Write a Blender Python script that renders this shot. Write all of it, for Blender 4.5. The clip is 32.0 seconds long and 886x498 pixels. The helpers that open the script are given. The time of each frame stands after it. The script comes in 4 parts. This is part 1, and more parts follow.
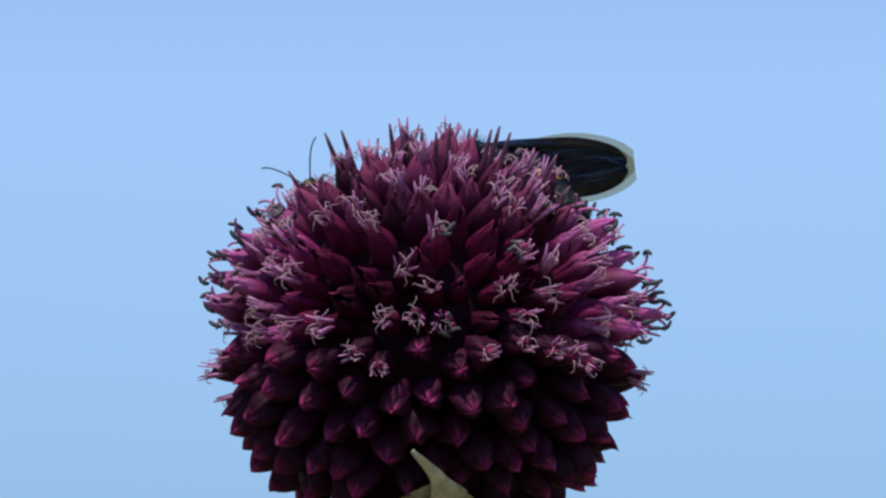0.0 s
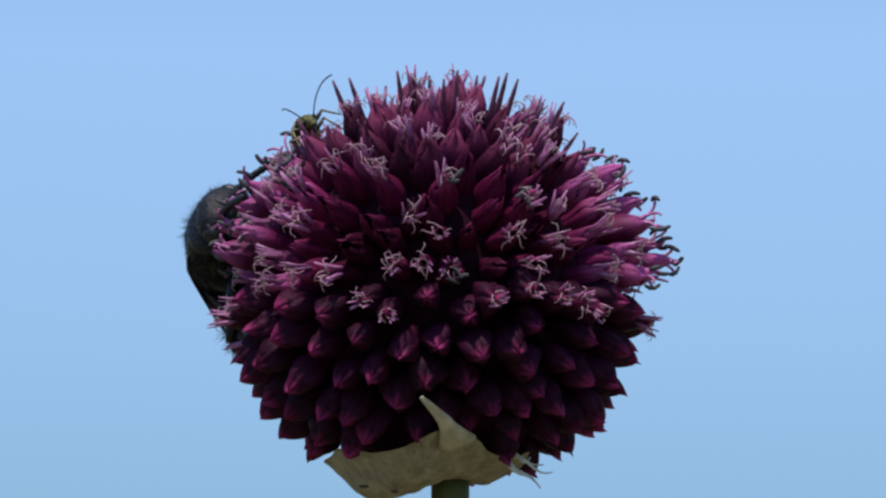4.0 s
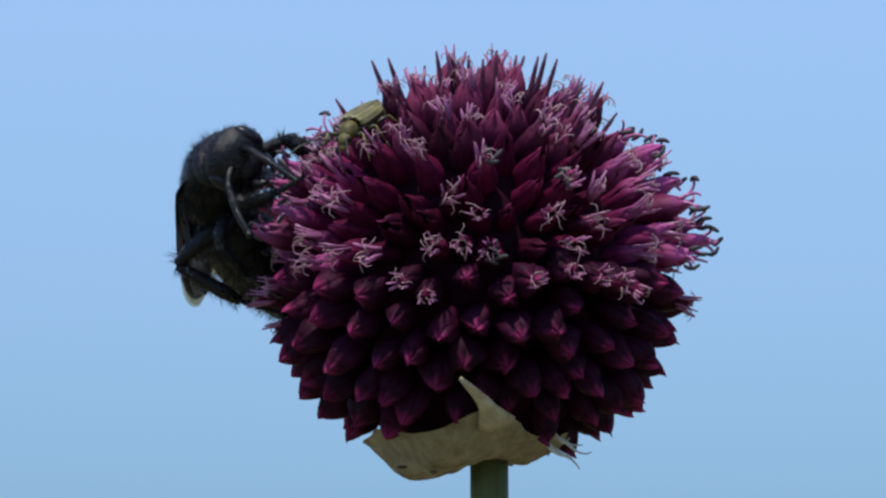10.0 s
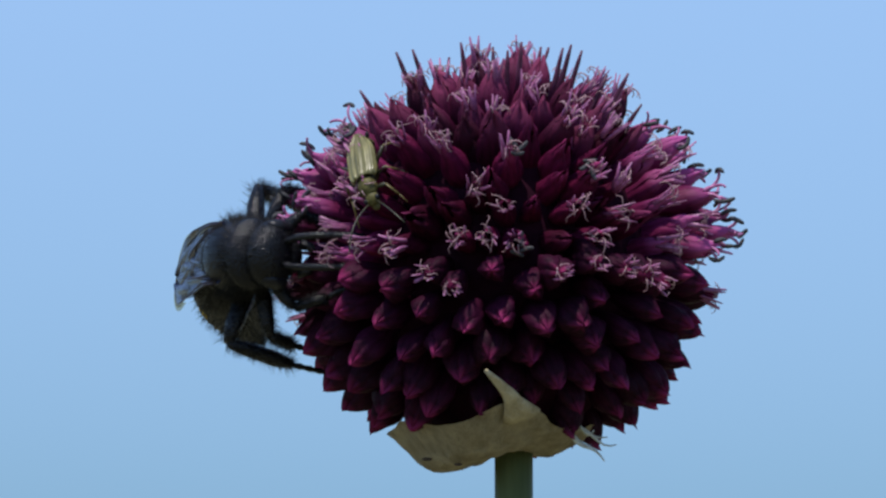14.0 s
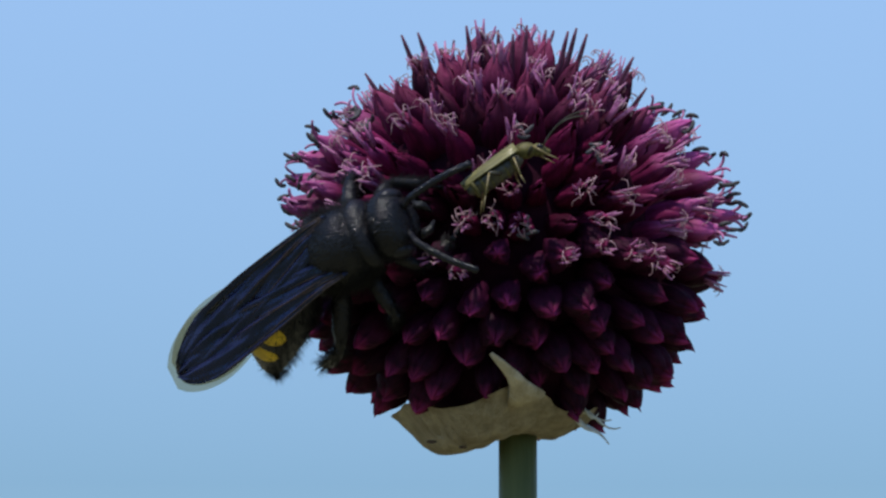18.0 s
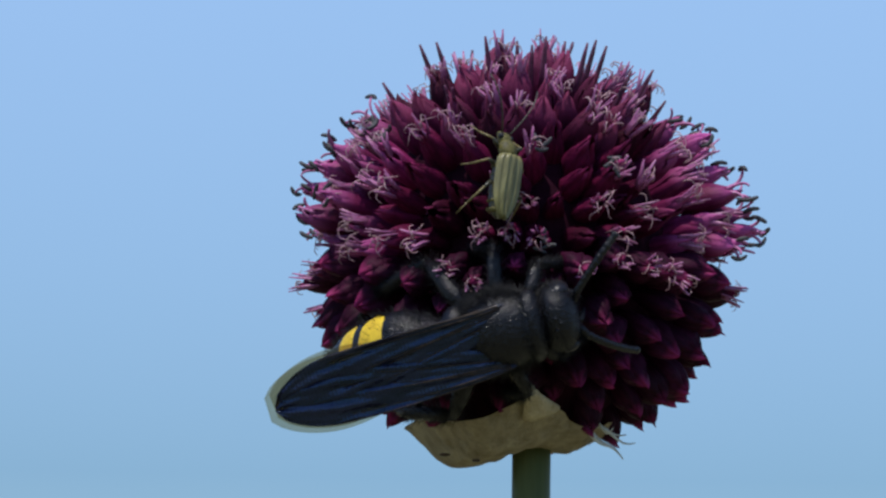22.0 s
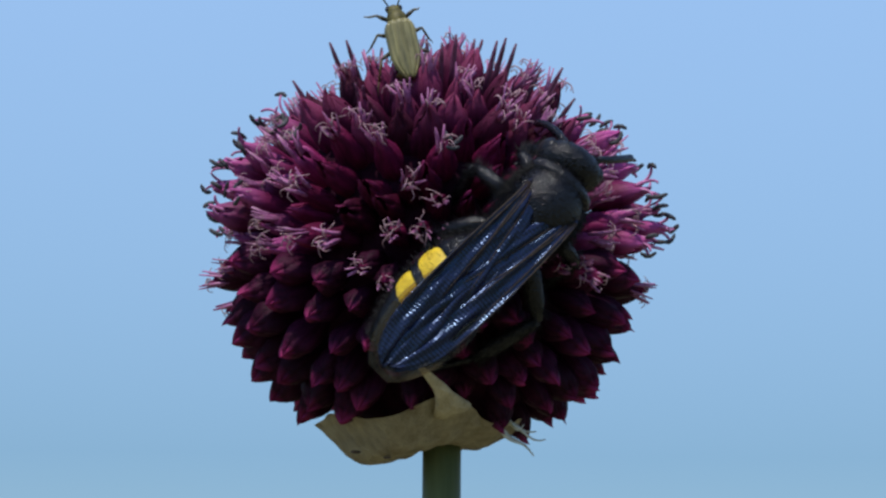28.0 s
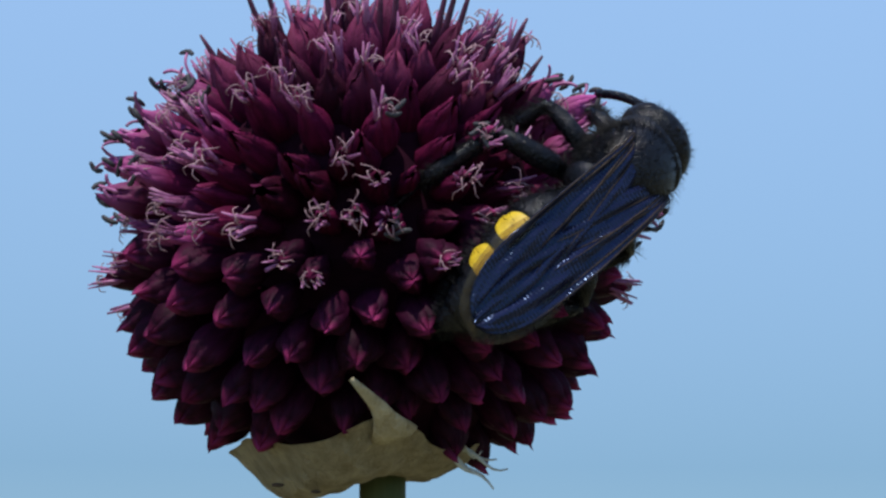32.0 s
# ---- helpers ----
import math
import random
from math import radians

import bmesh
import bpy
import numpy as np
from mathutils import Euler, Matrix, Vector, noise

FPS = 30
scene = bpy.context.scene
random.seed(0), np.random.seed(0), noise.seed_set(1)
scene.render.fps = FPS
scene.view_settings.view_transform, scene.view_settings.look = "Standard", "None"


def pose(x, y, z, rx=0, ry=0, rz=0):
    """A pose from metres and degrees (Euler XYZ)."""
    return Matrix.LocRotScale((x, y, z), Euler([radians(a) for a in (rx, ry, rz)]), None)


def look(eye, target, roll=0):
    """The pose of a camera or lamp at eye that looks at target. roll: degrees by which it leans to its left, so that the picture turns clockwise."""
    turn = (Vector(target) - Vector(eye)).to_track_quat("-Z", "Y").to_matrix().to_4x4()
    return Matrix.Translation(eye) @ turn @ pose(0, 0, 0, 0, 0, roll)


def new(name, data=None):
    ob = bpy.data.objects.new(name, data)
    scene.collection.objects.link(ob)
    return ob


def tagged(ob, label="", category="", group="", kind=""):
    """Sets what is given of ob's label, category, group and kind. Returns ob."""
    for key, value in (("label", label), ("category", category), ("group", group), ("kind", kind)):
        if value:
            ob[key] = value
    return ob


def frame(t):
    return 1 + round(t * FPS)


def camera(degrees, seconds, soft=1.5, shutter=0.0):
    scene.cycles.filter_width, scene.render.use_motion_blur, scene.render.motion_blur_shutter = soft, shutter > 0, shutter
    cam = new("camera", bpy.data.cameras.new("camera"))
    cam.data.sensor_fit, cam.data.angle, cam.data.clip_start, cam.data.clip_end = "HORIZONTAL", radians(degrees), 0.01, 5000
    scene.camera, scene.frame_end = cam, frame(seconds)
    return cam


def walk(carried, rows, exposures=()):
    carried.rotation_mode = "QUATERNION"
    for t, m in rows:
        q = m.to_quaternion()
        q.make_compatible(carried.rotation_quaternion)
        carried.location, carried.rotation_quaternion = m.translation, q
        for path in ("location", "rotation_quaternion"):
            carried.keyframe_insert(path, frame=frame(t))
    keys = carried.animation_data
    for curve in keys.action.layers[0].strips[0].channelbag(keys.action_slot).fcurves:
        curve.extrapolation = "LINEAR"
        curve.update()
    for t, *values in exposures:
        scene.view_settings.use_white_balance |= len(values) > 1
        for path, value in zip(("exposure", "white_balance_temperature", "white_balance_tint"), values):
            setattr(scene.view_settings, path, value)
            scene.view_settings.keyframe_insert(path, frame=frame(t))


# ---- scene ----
MM = 0.001
HEAD = Vector((0, 0, 0.9))

cam = camera(12, 32.0, soft=2.5)
PATH = [
    (0, (-0.00024, -0.48858, 0.82831), (0.00155, -0.00163, 0.90970), 0.18),
    (0.5, (0.00126, -0.48977, 0.82677), (0.00341, -0.00175, 0.91017), -0.05),
    (1, (0.00062, -0.48976, 0.82590), (0.00117, -0.00119, 0.90712), 0.07),
    (1.5, (0.00043, -0.48841, 0.82656), (0.00006, -0.00057, 0.90363), -0.01),
    (2, (0.00084, -0.48935, 0.82621), (0.00029, -0.00059, 0.90369), 0.01),
    (2.5, (0.00080, -0.48955, 0.82637), (0.00110, -0.00058, 0.90366), -0.04),
    (3, (0.00108, -0.48863, 0.82697), (0.00128, -0.00044, 0.90280), -0.02),
    (3.5, (0.00054, -0.48969, 0.82634), (0.00063, -0.00062, 0.90389), -0.06),
    (5.5, (0.00116, -0.48726, 0.83099), (-0.00031, -0.00028, 0.90189), 0.15),
    (6, (0.00166, -0.48812, 0.83020), (-0.00106, -0.00042, 0.90277), 0.17),
    (6.5, (0.00173, -0.48847, 0.83013), (0.00092, -0.00040, 0.90267), 0.09),
    (7, (0.00127, -0.48741, 0.83122), (-0.00105, -0.00054, 0.90358), -0.01),
    (7.5, (0.00258, -0.48901, 0.82981), (-0.00223, -0.00026, 0.90160), -0.16),
    (8, (0.00229, -0.48849, 0.82988), (-0.00119, -0.00011, 0.90070), -0.29),
    (8.5, (-0.00021, -0.48795, 0.83153), (-0.00624, -0.00017, 0.90063), 0.17),
    (9, (0.00007, -0.48917, 0.83123), (-0.00470, -0.00013, 0.90059), 0.07),
    (9.5, (0.00145, -0.48895, 0.83041), (-0.00640, -0.00030, 0.90134), 0.07),
    (10, (0.00013, -0.48929, 0.82967), (-0.00400, -0.00022, 0.90125), 0.03),
    (10.5, (-0.00075, -0.48987, 0.82850), (-0.00675, -0.00018, 0.90067), 0.30),
    (11, (0.00008, -0.48994, 0.82858), (-0.00486, -0.00010, 0.90036), -0.12),
    (11.5, (-0.00021, -0.49031, 0.83047), (-0.00626, 0.00043, 0.89624), -0.36),
    (12, (-0.00123, -0.49023, 0.82899), (-0.00803, -0.00026, 0.90099), -0.02),
    (12.5, (-0.00087, -0.48880, 0.83029), (-0.00619, -0.00036, 0.90198), -0.18),
    (13, (-0.00131, -0.48842, 0.83110), (-0.00848, -0.00015, 0.90019), -0.00),
    (13.5, (-0.00208, -0.48865, 0.82961), (-0.00705, -0.00011, 0.90030), -0.03),
    (15.5, (-0.00364, -0.48813, 0.83240), (-0.00752, -0.00010, 0.90031), 0.13),
    (16, (-0.00521, -0.48769, 0.83393), (-0.00895, 0.00013, 0.89849), 0.22),
    (16.5, (-0.00537, -0.48873, 0.83194), (-0.01024, 0.00039, 0.89627), 0.31),
    (17, (-0.00507, -0.48661, 0.83518), (-0.00896, 0.00046, 0.89574), 0.08),
    (17.5, (-0.00682, -0.48601, 0.83615), (-0.01130, 0.00028, 0.89691), 0.50),
    (18, (-0.00574, -0.48947, 0.83128), (-0.00736, 0.00021, 0.89830), 0.13),
    (18.5, (-0.00798, -0.48705, 0.83434), (-0.01074, 0.00018, 0.89816), 0.56),
    (19, (-0.00534, -0.48725, 0.83248), (-0.00619, 0.00031, 0.89762), 0.17),
    (19.5, (-0.00443, -0.48758, 0.83046), (-0.01398, 0.00024, 0.89622), 1.01),
    (20, (0.00050, -0.48681, 0.82980), (-0.00345, 0.00051, 0.89605), -0.04),
    (20.5, (0.00024, -0.48639, 0.83141), (-0.00848, 0.00027, 0.89690), 0.49),
    (21, (-0.00164, -0.48583, 0.83282), (-0.00861, 0.00002, 0.89892), 0.54),
    (21.5, (-0.00276, -0.48734, 0.83244), (-0.00247, -0.00004, 0.90030), -0.10),
    (22, (-0.00694, -0.48654, 0.83384), (-0.00920, 0.00001, 0.89958), 0.90),
    (22.5, (-0.00532, -0.48698, 0.83338), (-0.00148, 0.00034, 0.89750), -0.11),
    (23, (-0.00901, -0.48499, 0.83674), (-0.01508, 0.00018, 0.89700), 1.51),
    (23.5, (-0.00628, -0.48546, 0.83606), (-0.00746, 0.00026, 0.89784), 0.71),
    (24, (-0.00405, -0.48788, 0.83497), (0.00043, 0.00041, 0.89677), -0.28),
    (24.5, (-0.00751, -0.48747, 0.83662), (-0.00723, 0.00028, 0.89782), 0.86),
    (26.5, (-0.01024, -0.48681, 0.83953), (-0.00609, 0.00064, 0.89484), 1.04),
    (27, (-0.01224, -0.48890, 0.83660), (-0.00590, 0.00003, 0.90034), 1.10),
    (27.5, (-0.01214, -0.48812, 0.83628), (-0.00171, -0.00019, 0.90166), 0.82),
    (28, (-0.01139, -0.48789, 0.83611), (0.00132, 0.00004, 0.89940), 0.54),
    (28.5, (-0.01223, -0.48944, 0.83385), (0.00071, -0.00016, 0.90103), 0.75),
    (29, (-0.01112, -0.48858, 0.83354), (0.00576, -0.00031, 0.90080), 0.43),
    (29.5, (-0.01230, -0.48814, 0.83353), (0.00244, -0.00059, 0.90361), 0.87),
    (30, (-0.01397, -0.48835, 0.83227), (0.00314, -0.00062, 0.90350), 0.83),
    (30.5, (-0.01362, -0.48900, 0.83314), (0.00041, -0.00048, 0.90325), 1.04),
    (31, (-0.00925, -0.43357, 0.84188), (0.00877, -0.00059, 0.90165), 0.18),
    (31.5, (-0.00750, -0.40495, 0.84487), (0.00725, -0.00029, 0.90016), 0.42),
    (32, (-0.00612, -0.40355, 0.84503), (0.00707, -0.00003, 0.89846), 0.33),
]
walk(cam, [(t, look(eye, target, roll)) for t, eye, target, roll in PATH],
     [(0, 0.04), (2, 0.0), (9, -0.04), (20, -0.08), (32, -0.09)])

# ---- light ----
SUN_UP, SUN_TURN = 68, 200
world = bpy.data.worlds.new("sky")
scene.world = world
world.use_nodes = True
wn, wl = world.node_tree.nodes, world.node_tree.links
sky = wn.new("ShaderNodeTexSky")
sky.sky_type, sky.sun_disc = "NISHITA", False
sky.sun_elevation, sky.sun_rotation = radians(SUN_UP), radians(SUN_TURN)
sky.air_density, sky.dust_density, sky.ozone_density = 1.0, 0.3, 3.0
tint = wn.new("ShaderNodeMix")
tint.data_type, tint.blend_type = "RGBA", "MULTIPLY"
tint.inputs[0].default_value = 1.0
# summer haze: the sky pales upward from the horizon over the first degrees
spot, axes, climb, haze = (wn.new("ShaderNodeTexCoord"), wn.new("ShaderNodeSeparateXYZ"), wn.new("ShaderNodeMapRange"), wn.new("ShaderNodeMix"))
haze.data_type = "RGBA"
haze.inputs[6].default_value, haze.inputs[7].default_value = (0.570, 0.750, 0.985, 1), (1.42, 1.46, 1.56, 1)
climb.inputs["From Min"].default_value, climb.inputs["From Max"].default_value = 0.08, 0.20
wl.new(spot.outputs["Generated"], axes.inputs[0])
wl.new(axes.outputs["Z"], climb.inputs["Value"])
wl.new(climb.outputs[0], haze.inputs[0])
wl.new(haze.outputs[2], tint.inputs[7])
wl.new(sky.outputs[0], tint.inputs[6])
wl.new(tint.outputs[2], wn["Background"].inputs[0])
wn["Background"].inputs[1].default_value = 0.108

sun = new("sun", bpy.data.lights.new("sun", "SUN"))
sun.data.energy, sun.data.angle, sun.data.color = 4.0, radians(1.5), (1.0, 0.95, 0.88)
a, e = radians(SUN_TURN), radians(SUN_UP)
toward = Vector((math.sin(a) * math.cos(e), math.cos(a) * math.cos(e), math.sin(e)))
sun.matrix_world = look(toward * 10 + HEAD, HEAD)


# ---- materials ----
def surface(name, dark, light, rough=0.5, grain=700.0, stretch=(1, 1, 1), bump=0.25, metal=0.0, spec=0.5, vary=0.0,
            along=None, see=0.0, clear_tint=(1, 1, 1), depth=0.0002, fine=6.0, thin=0.0, film=0.0, ridges=0.0):
    """A material that runs from dark to light by a coarse and a fine noise. vary: how far single pieces differ in
    brightness.
    along: (z from, z to, colour) in mm, the colour at the outer end of a piece; on buds and open florets it paints in
    lit tips. see: how much light goes straight through; thin: how much is scattered through."""
    m = bpy.data.materials.new(name)
    m.use_nodes = True
    n, l = m.node_tree.nodes, m.node_tree.links
    p = n["Principled BSDF"]
    tc, mp = n.new("ShaderNodeTexCoord"), n.new("ShaderNodeMapping")
    mp.inputs["Scale"].default_value = stretch
    l.new(tc.outputs["Object"], mp.inputs["Vector"])
    coarse, small = n.new("ShaderNodeTexNoise"), n.new("ShaderNodeTexNoise")
    coarse.inputs["Scale"].default_value, small.inputs["Scale"].default_value = grain, grain * fine
    coarse.inputs["Detail"].default_value = 4
    for t in (coarse, small):
        l.new(mp.outputs[0], t.inputs["Vector"])
    mid = n.new("ShaderNodeMath")
    mid.operation = "MULTIPLY_ADD"
    mid.inputs[1].default_value = 0.35
    l.new(small.outputs["Fac"], mid.inputs[0])
    l.new(coarse.outputs["Fac"], mid.inputs[2])
    rng = n.new("ShaderNodeMapRange")
    rng.inputs["From Min"].default_value, rng.inputs["From Max"].default_value = 0.42, 0.92
    l.new(mid.outputs[0], rng.inputs["Value"])
    mix = n.new("ShaderNodeMix")
    mix.data_type = "RGBA"
    mix.inputs[6].default_value, mix.inputs[7].default_value = (*dark, 1), (*light, 1)
    l.new(rng.outputs[0], mix.inputs[0])
    colour = mix.outputs[2]
    if along:
        sep, zr, tip = n.new("ShaderNodeSeparateXYZ"), n.new("ShaderNodeMapRange"), n.new("ShaderNodeMix")
        tip.data_type = "RGBA"
        tip.inputs[7].default_value = (*along[2], 1)
        zr.inputs["From Min"].default_value, zr.inputs["From Max"].default_value = along[0] * MM, along[1] * MM
        zr.inputs["To Max"].default_value = 0.85
        l.new(tc.outputs["Object"], sep.inputs[0])
        l.new(sep.outputs["Z"], zr.inputs["Value"])
        l.new(zr.outputs[0], tip.inputs[0])
        l.new(colour, tip.inputs[6])
        colour = tip.outputs[2]
    if vary:
        info, vr, hs = n.new("ShaderNodeObjectInfo"), n.new("ShaderNodeMapRange"), n.new("ShaderNodeHueSaturation")
        vr.inputs["To Min"].default_value, vr.inputs["To Max"].default_value = 1 - vary, 1 + vary
        l.new(info.outputs["Random"], vr.inputs["Value"])
        l.new(vr.outputs[0], hs.inputs["Value"])
        l.new(colour, hs.inputs["Color"])
        colour = hs.outputs[0]
    l.new(colour, p.inputs["Base Color"])
    p.inputs["Roughness"].default_value, p.inputs["Metallic"].default_value = rough, metal
    p.inputs["Specular IOR Level"].default_value = spec
    if ridges:
        wave = n.new("ShaderNodeTexWave")
        wave.inputs["Scale"].default_value, wave.inputs["Distortion"].default_value = 0.314 / (ridges * MM), 5.0
        wave.inputs["Detail Scale"].default_value = 0.35
        l.new(tc.outputs["Object"], wave.inputs["Vector"])
        rib = n.new("ShaderNodeBump")
        rib.inputs["Strength"].default_value, rib.inputs["Distance"].default_value = 0.26, 0.15 * MM
        fold = n.new("ShaderNodeBump")
        fold.inputs["Strength"].default_value, fold.inputs["Distance"].default_value = bump, depth
        l.new(coarse.outputs["Fac"], fold.inputs["Height"])
        l.new(fold.outputs[0], rib.inputs["Normal"])
        l.new(wave.outputs["Fac"], rib.inputs["Height"])
        l.new(rib.outputs[0], p.inputs["Normal"])
    elif bump:
        b = n.new("ShaderNodeBump")
        b.inputs["Strength"].default_value, b.inputs["Distance"].default_value = bump, depth
        l.new(mid.outputs[0], b.inputs["Height"])
        l.new(b.outputs[0], p.inputs["Normal"])
    if film:
        p.inputs["Thin Film Thickness"].default_value, p.inputs["Thin Film IOR"].default_value = film, 1.5
    if thin:
        through_leaf, blend = n.new("ShaderNodeBsdfTranslucent"), n.new("ShaderNodeMixShader")
        blend.inputs[0].default_value = thin
        l.new(colour, through_leaf.inputs["Color"])
        l.new(p.outputs[0], blend.inputs[1])
        l.new(through_leaf.outputs[0], blend.inputs[2])
        l.new(blend.outputs[0], n["Material Output"].inputs["Surface"])
    if see:
        clear, blend = n.new("ShaderNodeBsdfTransparent"), n.new("ShaderNodeMixShader")
        blend.inputs[0].default_value, clear.inputs["Color"].default_value = see, (*clear_tint, 1)
        l.new(p.outputs[0], blend.inputs[1])
        l.new(clear.outputs[0], blend.inputs[2])
        l.new(blend.outputs[0], n["Material Output"].inputs["Surface"])
    return m


LONG = (1.6, 1.6, 0.3)
# bud tips painted as if lit, bodies darkened as the shade between buds
M_BUD = surface("bud_tepal", (0.0135, 0.0013, 0.008), (0.042, 0.0035, 0.020), 0.62, 1100, LONG, 0.6, vary=0.4,
                along=(7.1, 8.9, (0.37, 0.034, 0.145)), spec=0.10)
# same for open florets: shaded base and lit tip put into the colour
M_OPEN = surface("open_tepal", (0.029, 0.001972, 0.01218), (0.1067, 0.00638, 0.03712), 0.58, 1100, LONG, 0.8, vary=0.6,
                 along=(7.2, 10.2, (0.34, 0.048, 0.165)), spec=0.10)
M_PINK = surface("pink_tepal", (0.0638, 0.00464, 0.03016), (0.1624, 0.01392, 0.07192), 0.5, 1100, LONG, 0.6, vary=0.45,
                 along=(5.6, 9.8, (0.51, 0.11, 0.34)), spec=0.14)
M_TOP = surface("faded_tepal", (0.02552, 0.002552, 0.01334), (0.0812, 0.00696, 0.03596), 0.6, 1100, LONG, 0.9, vary=0.62,
                along=(6.5, 11.0, (0.190, 0.036, 0.088)), spec=0.10)
M_FILAMENT = surface("filament", (0.28, 0.14, 0.17), (0.50, 0.33, 0.35), 0.5, 2500, bump=0.1, vary=0.2)
M_FILAMENT_PINK = surface("pink_filament", (0.26, 0.06, 0.18), (0.47, 0.19, 0.36), 0.45, 2500, bump=0.1, vary=0.2)
M_SPIKE = surface("style", (0.06, 0.010, 0.035), (0.13, 0.028, 0.075), 0.5, 2500, bump=0.1, vary=0.2)
M_ANTHER = surface("anther", (0.014, 0.015, 0.020), (0.055, 0.052, 0.058), 0.6, 4000, bump=0.4)
# near-black, standing in for the shade deep between the florets
M_CORE = surface("dark_core", (0.014, 0.003, 0.008), (0.03, 0.006, 0.016), 0.9, 600, spec=0.05)
M_STEM = surface("stem", (0.085, 0.115, 0.045), (0.18, 0.21, 0.085), 0.5, 260, (1, 1, 0.12), 0.3)
M_SPATHE = surface("papery_bract", (0.44, 0.35, 0.19), (0.80, 0.71, 0.48), 0.6, 420, (1.6, 1.6, 0.5), 1.0, depth=0.0011, thin=0.25)
M_STAIN = surface("bract_stain", (0.03, 0.02, 0.018), (0.08, 0.05, 0.03), 0.8, 2000)
M_STRAND = surface("dry_strand", (0.42, 0.42, 0.33), (0.66, 0.66, 0.55), 0.6, 900)
M_BLACK = surface("black_cuticle", (0.003, 0.003, 0.004), (0.009, 0.009, 0.011), 0.17, 2600, bump=0.9, depth=0.00022, spec=0.3, fine=2.5)
M_HAIR = surface("black_hair", (0.005, 0.005, 0.006), (0.013, 0.013, 0.014), 0.5, 900, bump=0, spec=0.12)
M_EYE = surface("compound_eye", (0.006, 0.006, 0.009), (0.014, 0.014, 0.018), 0.3, 6000, bump=0.3, depth=0.00005, spec=0.3)
M_YELLOW = surface("yellow_band", (0.48, 0.30, 0.008), (0.78, 0.55, 0.02), 0.5, 900, bump=0.4)
M_WING = surface("wing_membrane", (0.008, 0.009, 0.026), (0.026, 0.027, 0.075), 0.22, 420, (0.5, 1.6, 1), 0.9, metal=0.5, spec=0.65, film=345, ridges=0.45, depth=0.0006)
M_WING_EDGE = surface("wing_margin", (0.04, 0.038, 0.034), (0.11, 0.105, 0.09), 0.45, 900, bump=0.3, spec=0.2, see=0.78, clear_tint=(0.98, 0.92, 0.78))
M_VEIN = surface("wing_vein", (0.016, 0.012, 0.012), (0.06, 0.042, 0.03), 0.6, 1500, bump=0.2, spec=0.15)
M_ELYTRA = surface("elytra", (0.075, 0.068, 0.02), (0.25, 0.225, 0.085), 0.36, 900, (0.3, 2, 1), 0.4, spec=0.6)
M_BEETLE = surface("beetle_body", (0.035, 0.033, 0.010), (0.15, 0.13, 0.038), 0.5, 1500, bump=0.5, spec=0.25)
M_BEETLE_DARK = surface("beetle_dark", (0.02, 0.02, 0.012), (0.06, 0.055, 0.03), 0.4, 1500, bump=0.3)
M_BEETLE_LEG = surface("beetle_leg", (0.10, 0.075, 0.025), (0.22, 0.17, 0.06), 0.45, 1500, bump=0.2)
M_GROUND = surface("meadow_ground", (0.085, 0.085, 0.042), (0.22, 0.205, 0.11), 0.9, 3.0, bump=0.6, depth=0.03)


# ---- mesh helpers (all in millimetres until part() links the mesh) ----
def part(name, bm, material, parent, label="", smooth=True):
    """Links a bmesh, in mm, as one mesh under parent."""
    me = bpy.data.meshes.new(name)
    bm.to_mesh(me)
    bm.free()
    me.transform(Matrix.Scale(MM, 4))
    for m in material if isinstance(material, (list, tuple)) else (material,):
        me.materials.append(m)
    me.polygons.foreach_set("use_smooth", [smooth] * len(me.polygons))
    ob = new(name, me)
    ob.parent = parent
    if label:
        tagged(ob, label)
    return ob


def share(name, mesh, parent, m):
    ob = new(name, mesh)
    ob.parent = parent
    ob.matrix_basis = m
    return ob


def tube(bm, pts, radii, sides=6, flat=1.0, side=None):
    """A closed tapered tube along the points; flat squeezes its section."""
    pts = [Vector(p) for p in pts]
    rings = []
    for i, p in enumerate(pts):
        d = (pts[min(i + 1, len(pts) - 1)] - pts[max(i - 1, 0)]).normalized()
        if side is None:
            side = d.orthogonal().normalized()
        side = (side - d * side.dot(d)).normalized()
        up = d.cross(side)
        r = radii[i] if isinstance(radii, (list, tuple)) else radii
        rings.append([bm.verts.new(p + (side * math.cos(2 * math.pi * k / sides) + up * flat * math.sin(2 * math.pi * k / sides)) * r)
                      for k in range(sides)])
    for a, b in zip(rings, rings[1:]):
        for k in range(sides):
            bm.faces.new((a[k], a[(k + 1) % sides], b[(k + 1) % sides], b[k]))
    bm.faces.new(rings[0][::-1])
    bm.faces.new(rings[-1])


def egg(bm, c, r, turn=None, seg=16, rings=10, power=1.0):
    """An ellipsoid; power below 1 squares it off along x."""
    turn = turn or Matrix.Identity(3)
    grid = []
    for i in range(1, rings):
        th = math.pi * i / rings
        x, q = math.cos(th), math.sin(th) ** power
        grid.append([bm.verts.new(Vector(c) + turn @ Vector((x * r[0], q * math.cos(2 * math.pi * k / seg) * r[1],
                                                              q * math.sin(2 * math.pi * k / seg) * r[2]))) for k in range(seg)])
    ends = [bm.verts.new(Vector(c) + turn @ Vector((s * r[0], 0, 0))) for s in (1, -1)]
    for a, b in zip(grid, grid[1:]):
        for k in range(seg):
            bm.faces.new((a[k], b[k], b[(k + 1) % seg], a[(k + 1) % seg]))
    for k in range(seg):
        bm.faces.new((ends[0], grid[0][k], grid[0][(k + 1) % seg]))
        bm.faces.new((ends[1], grid[-1][(k + 1) % seg], grid[-1][k]))


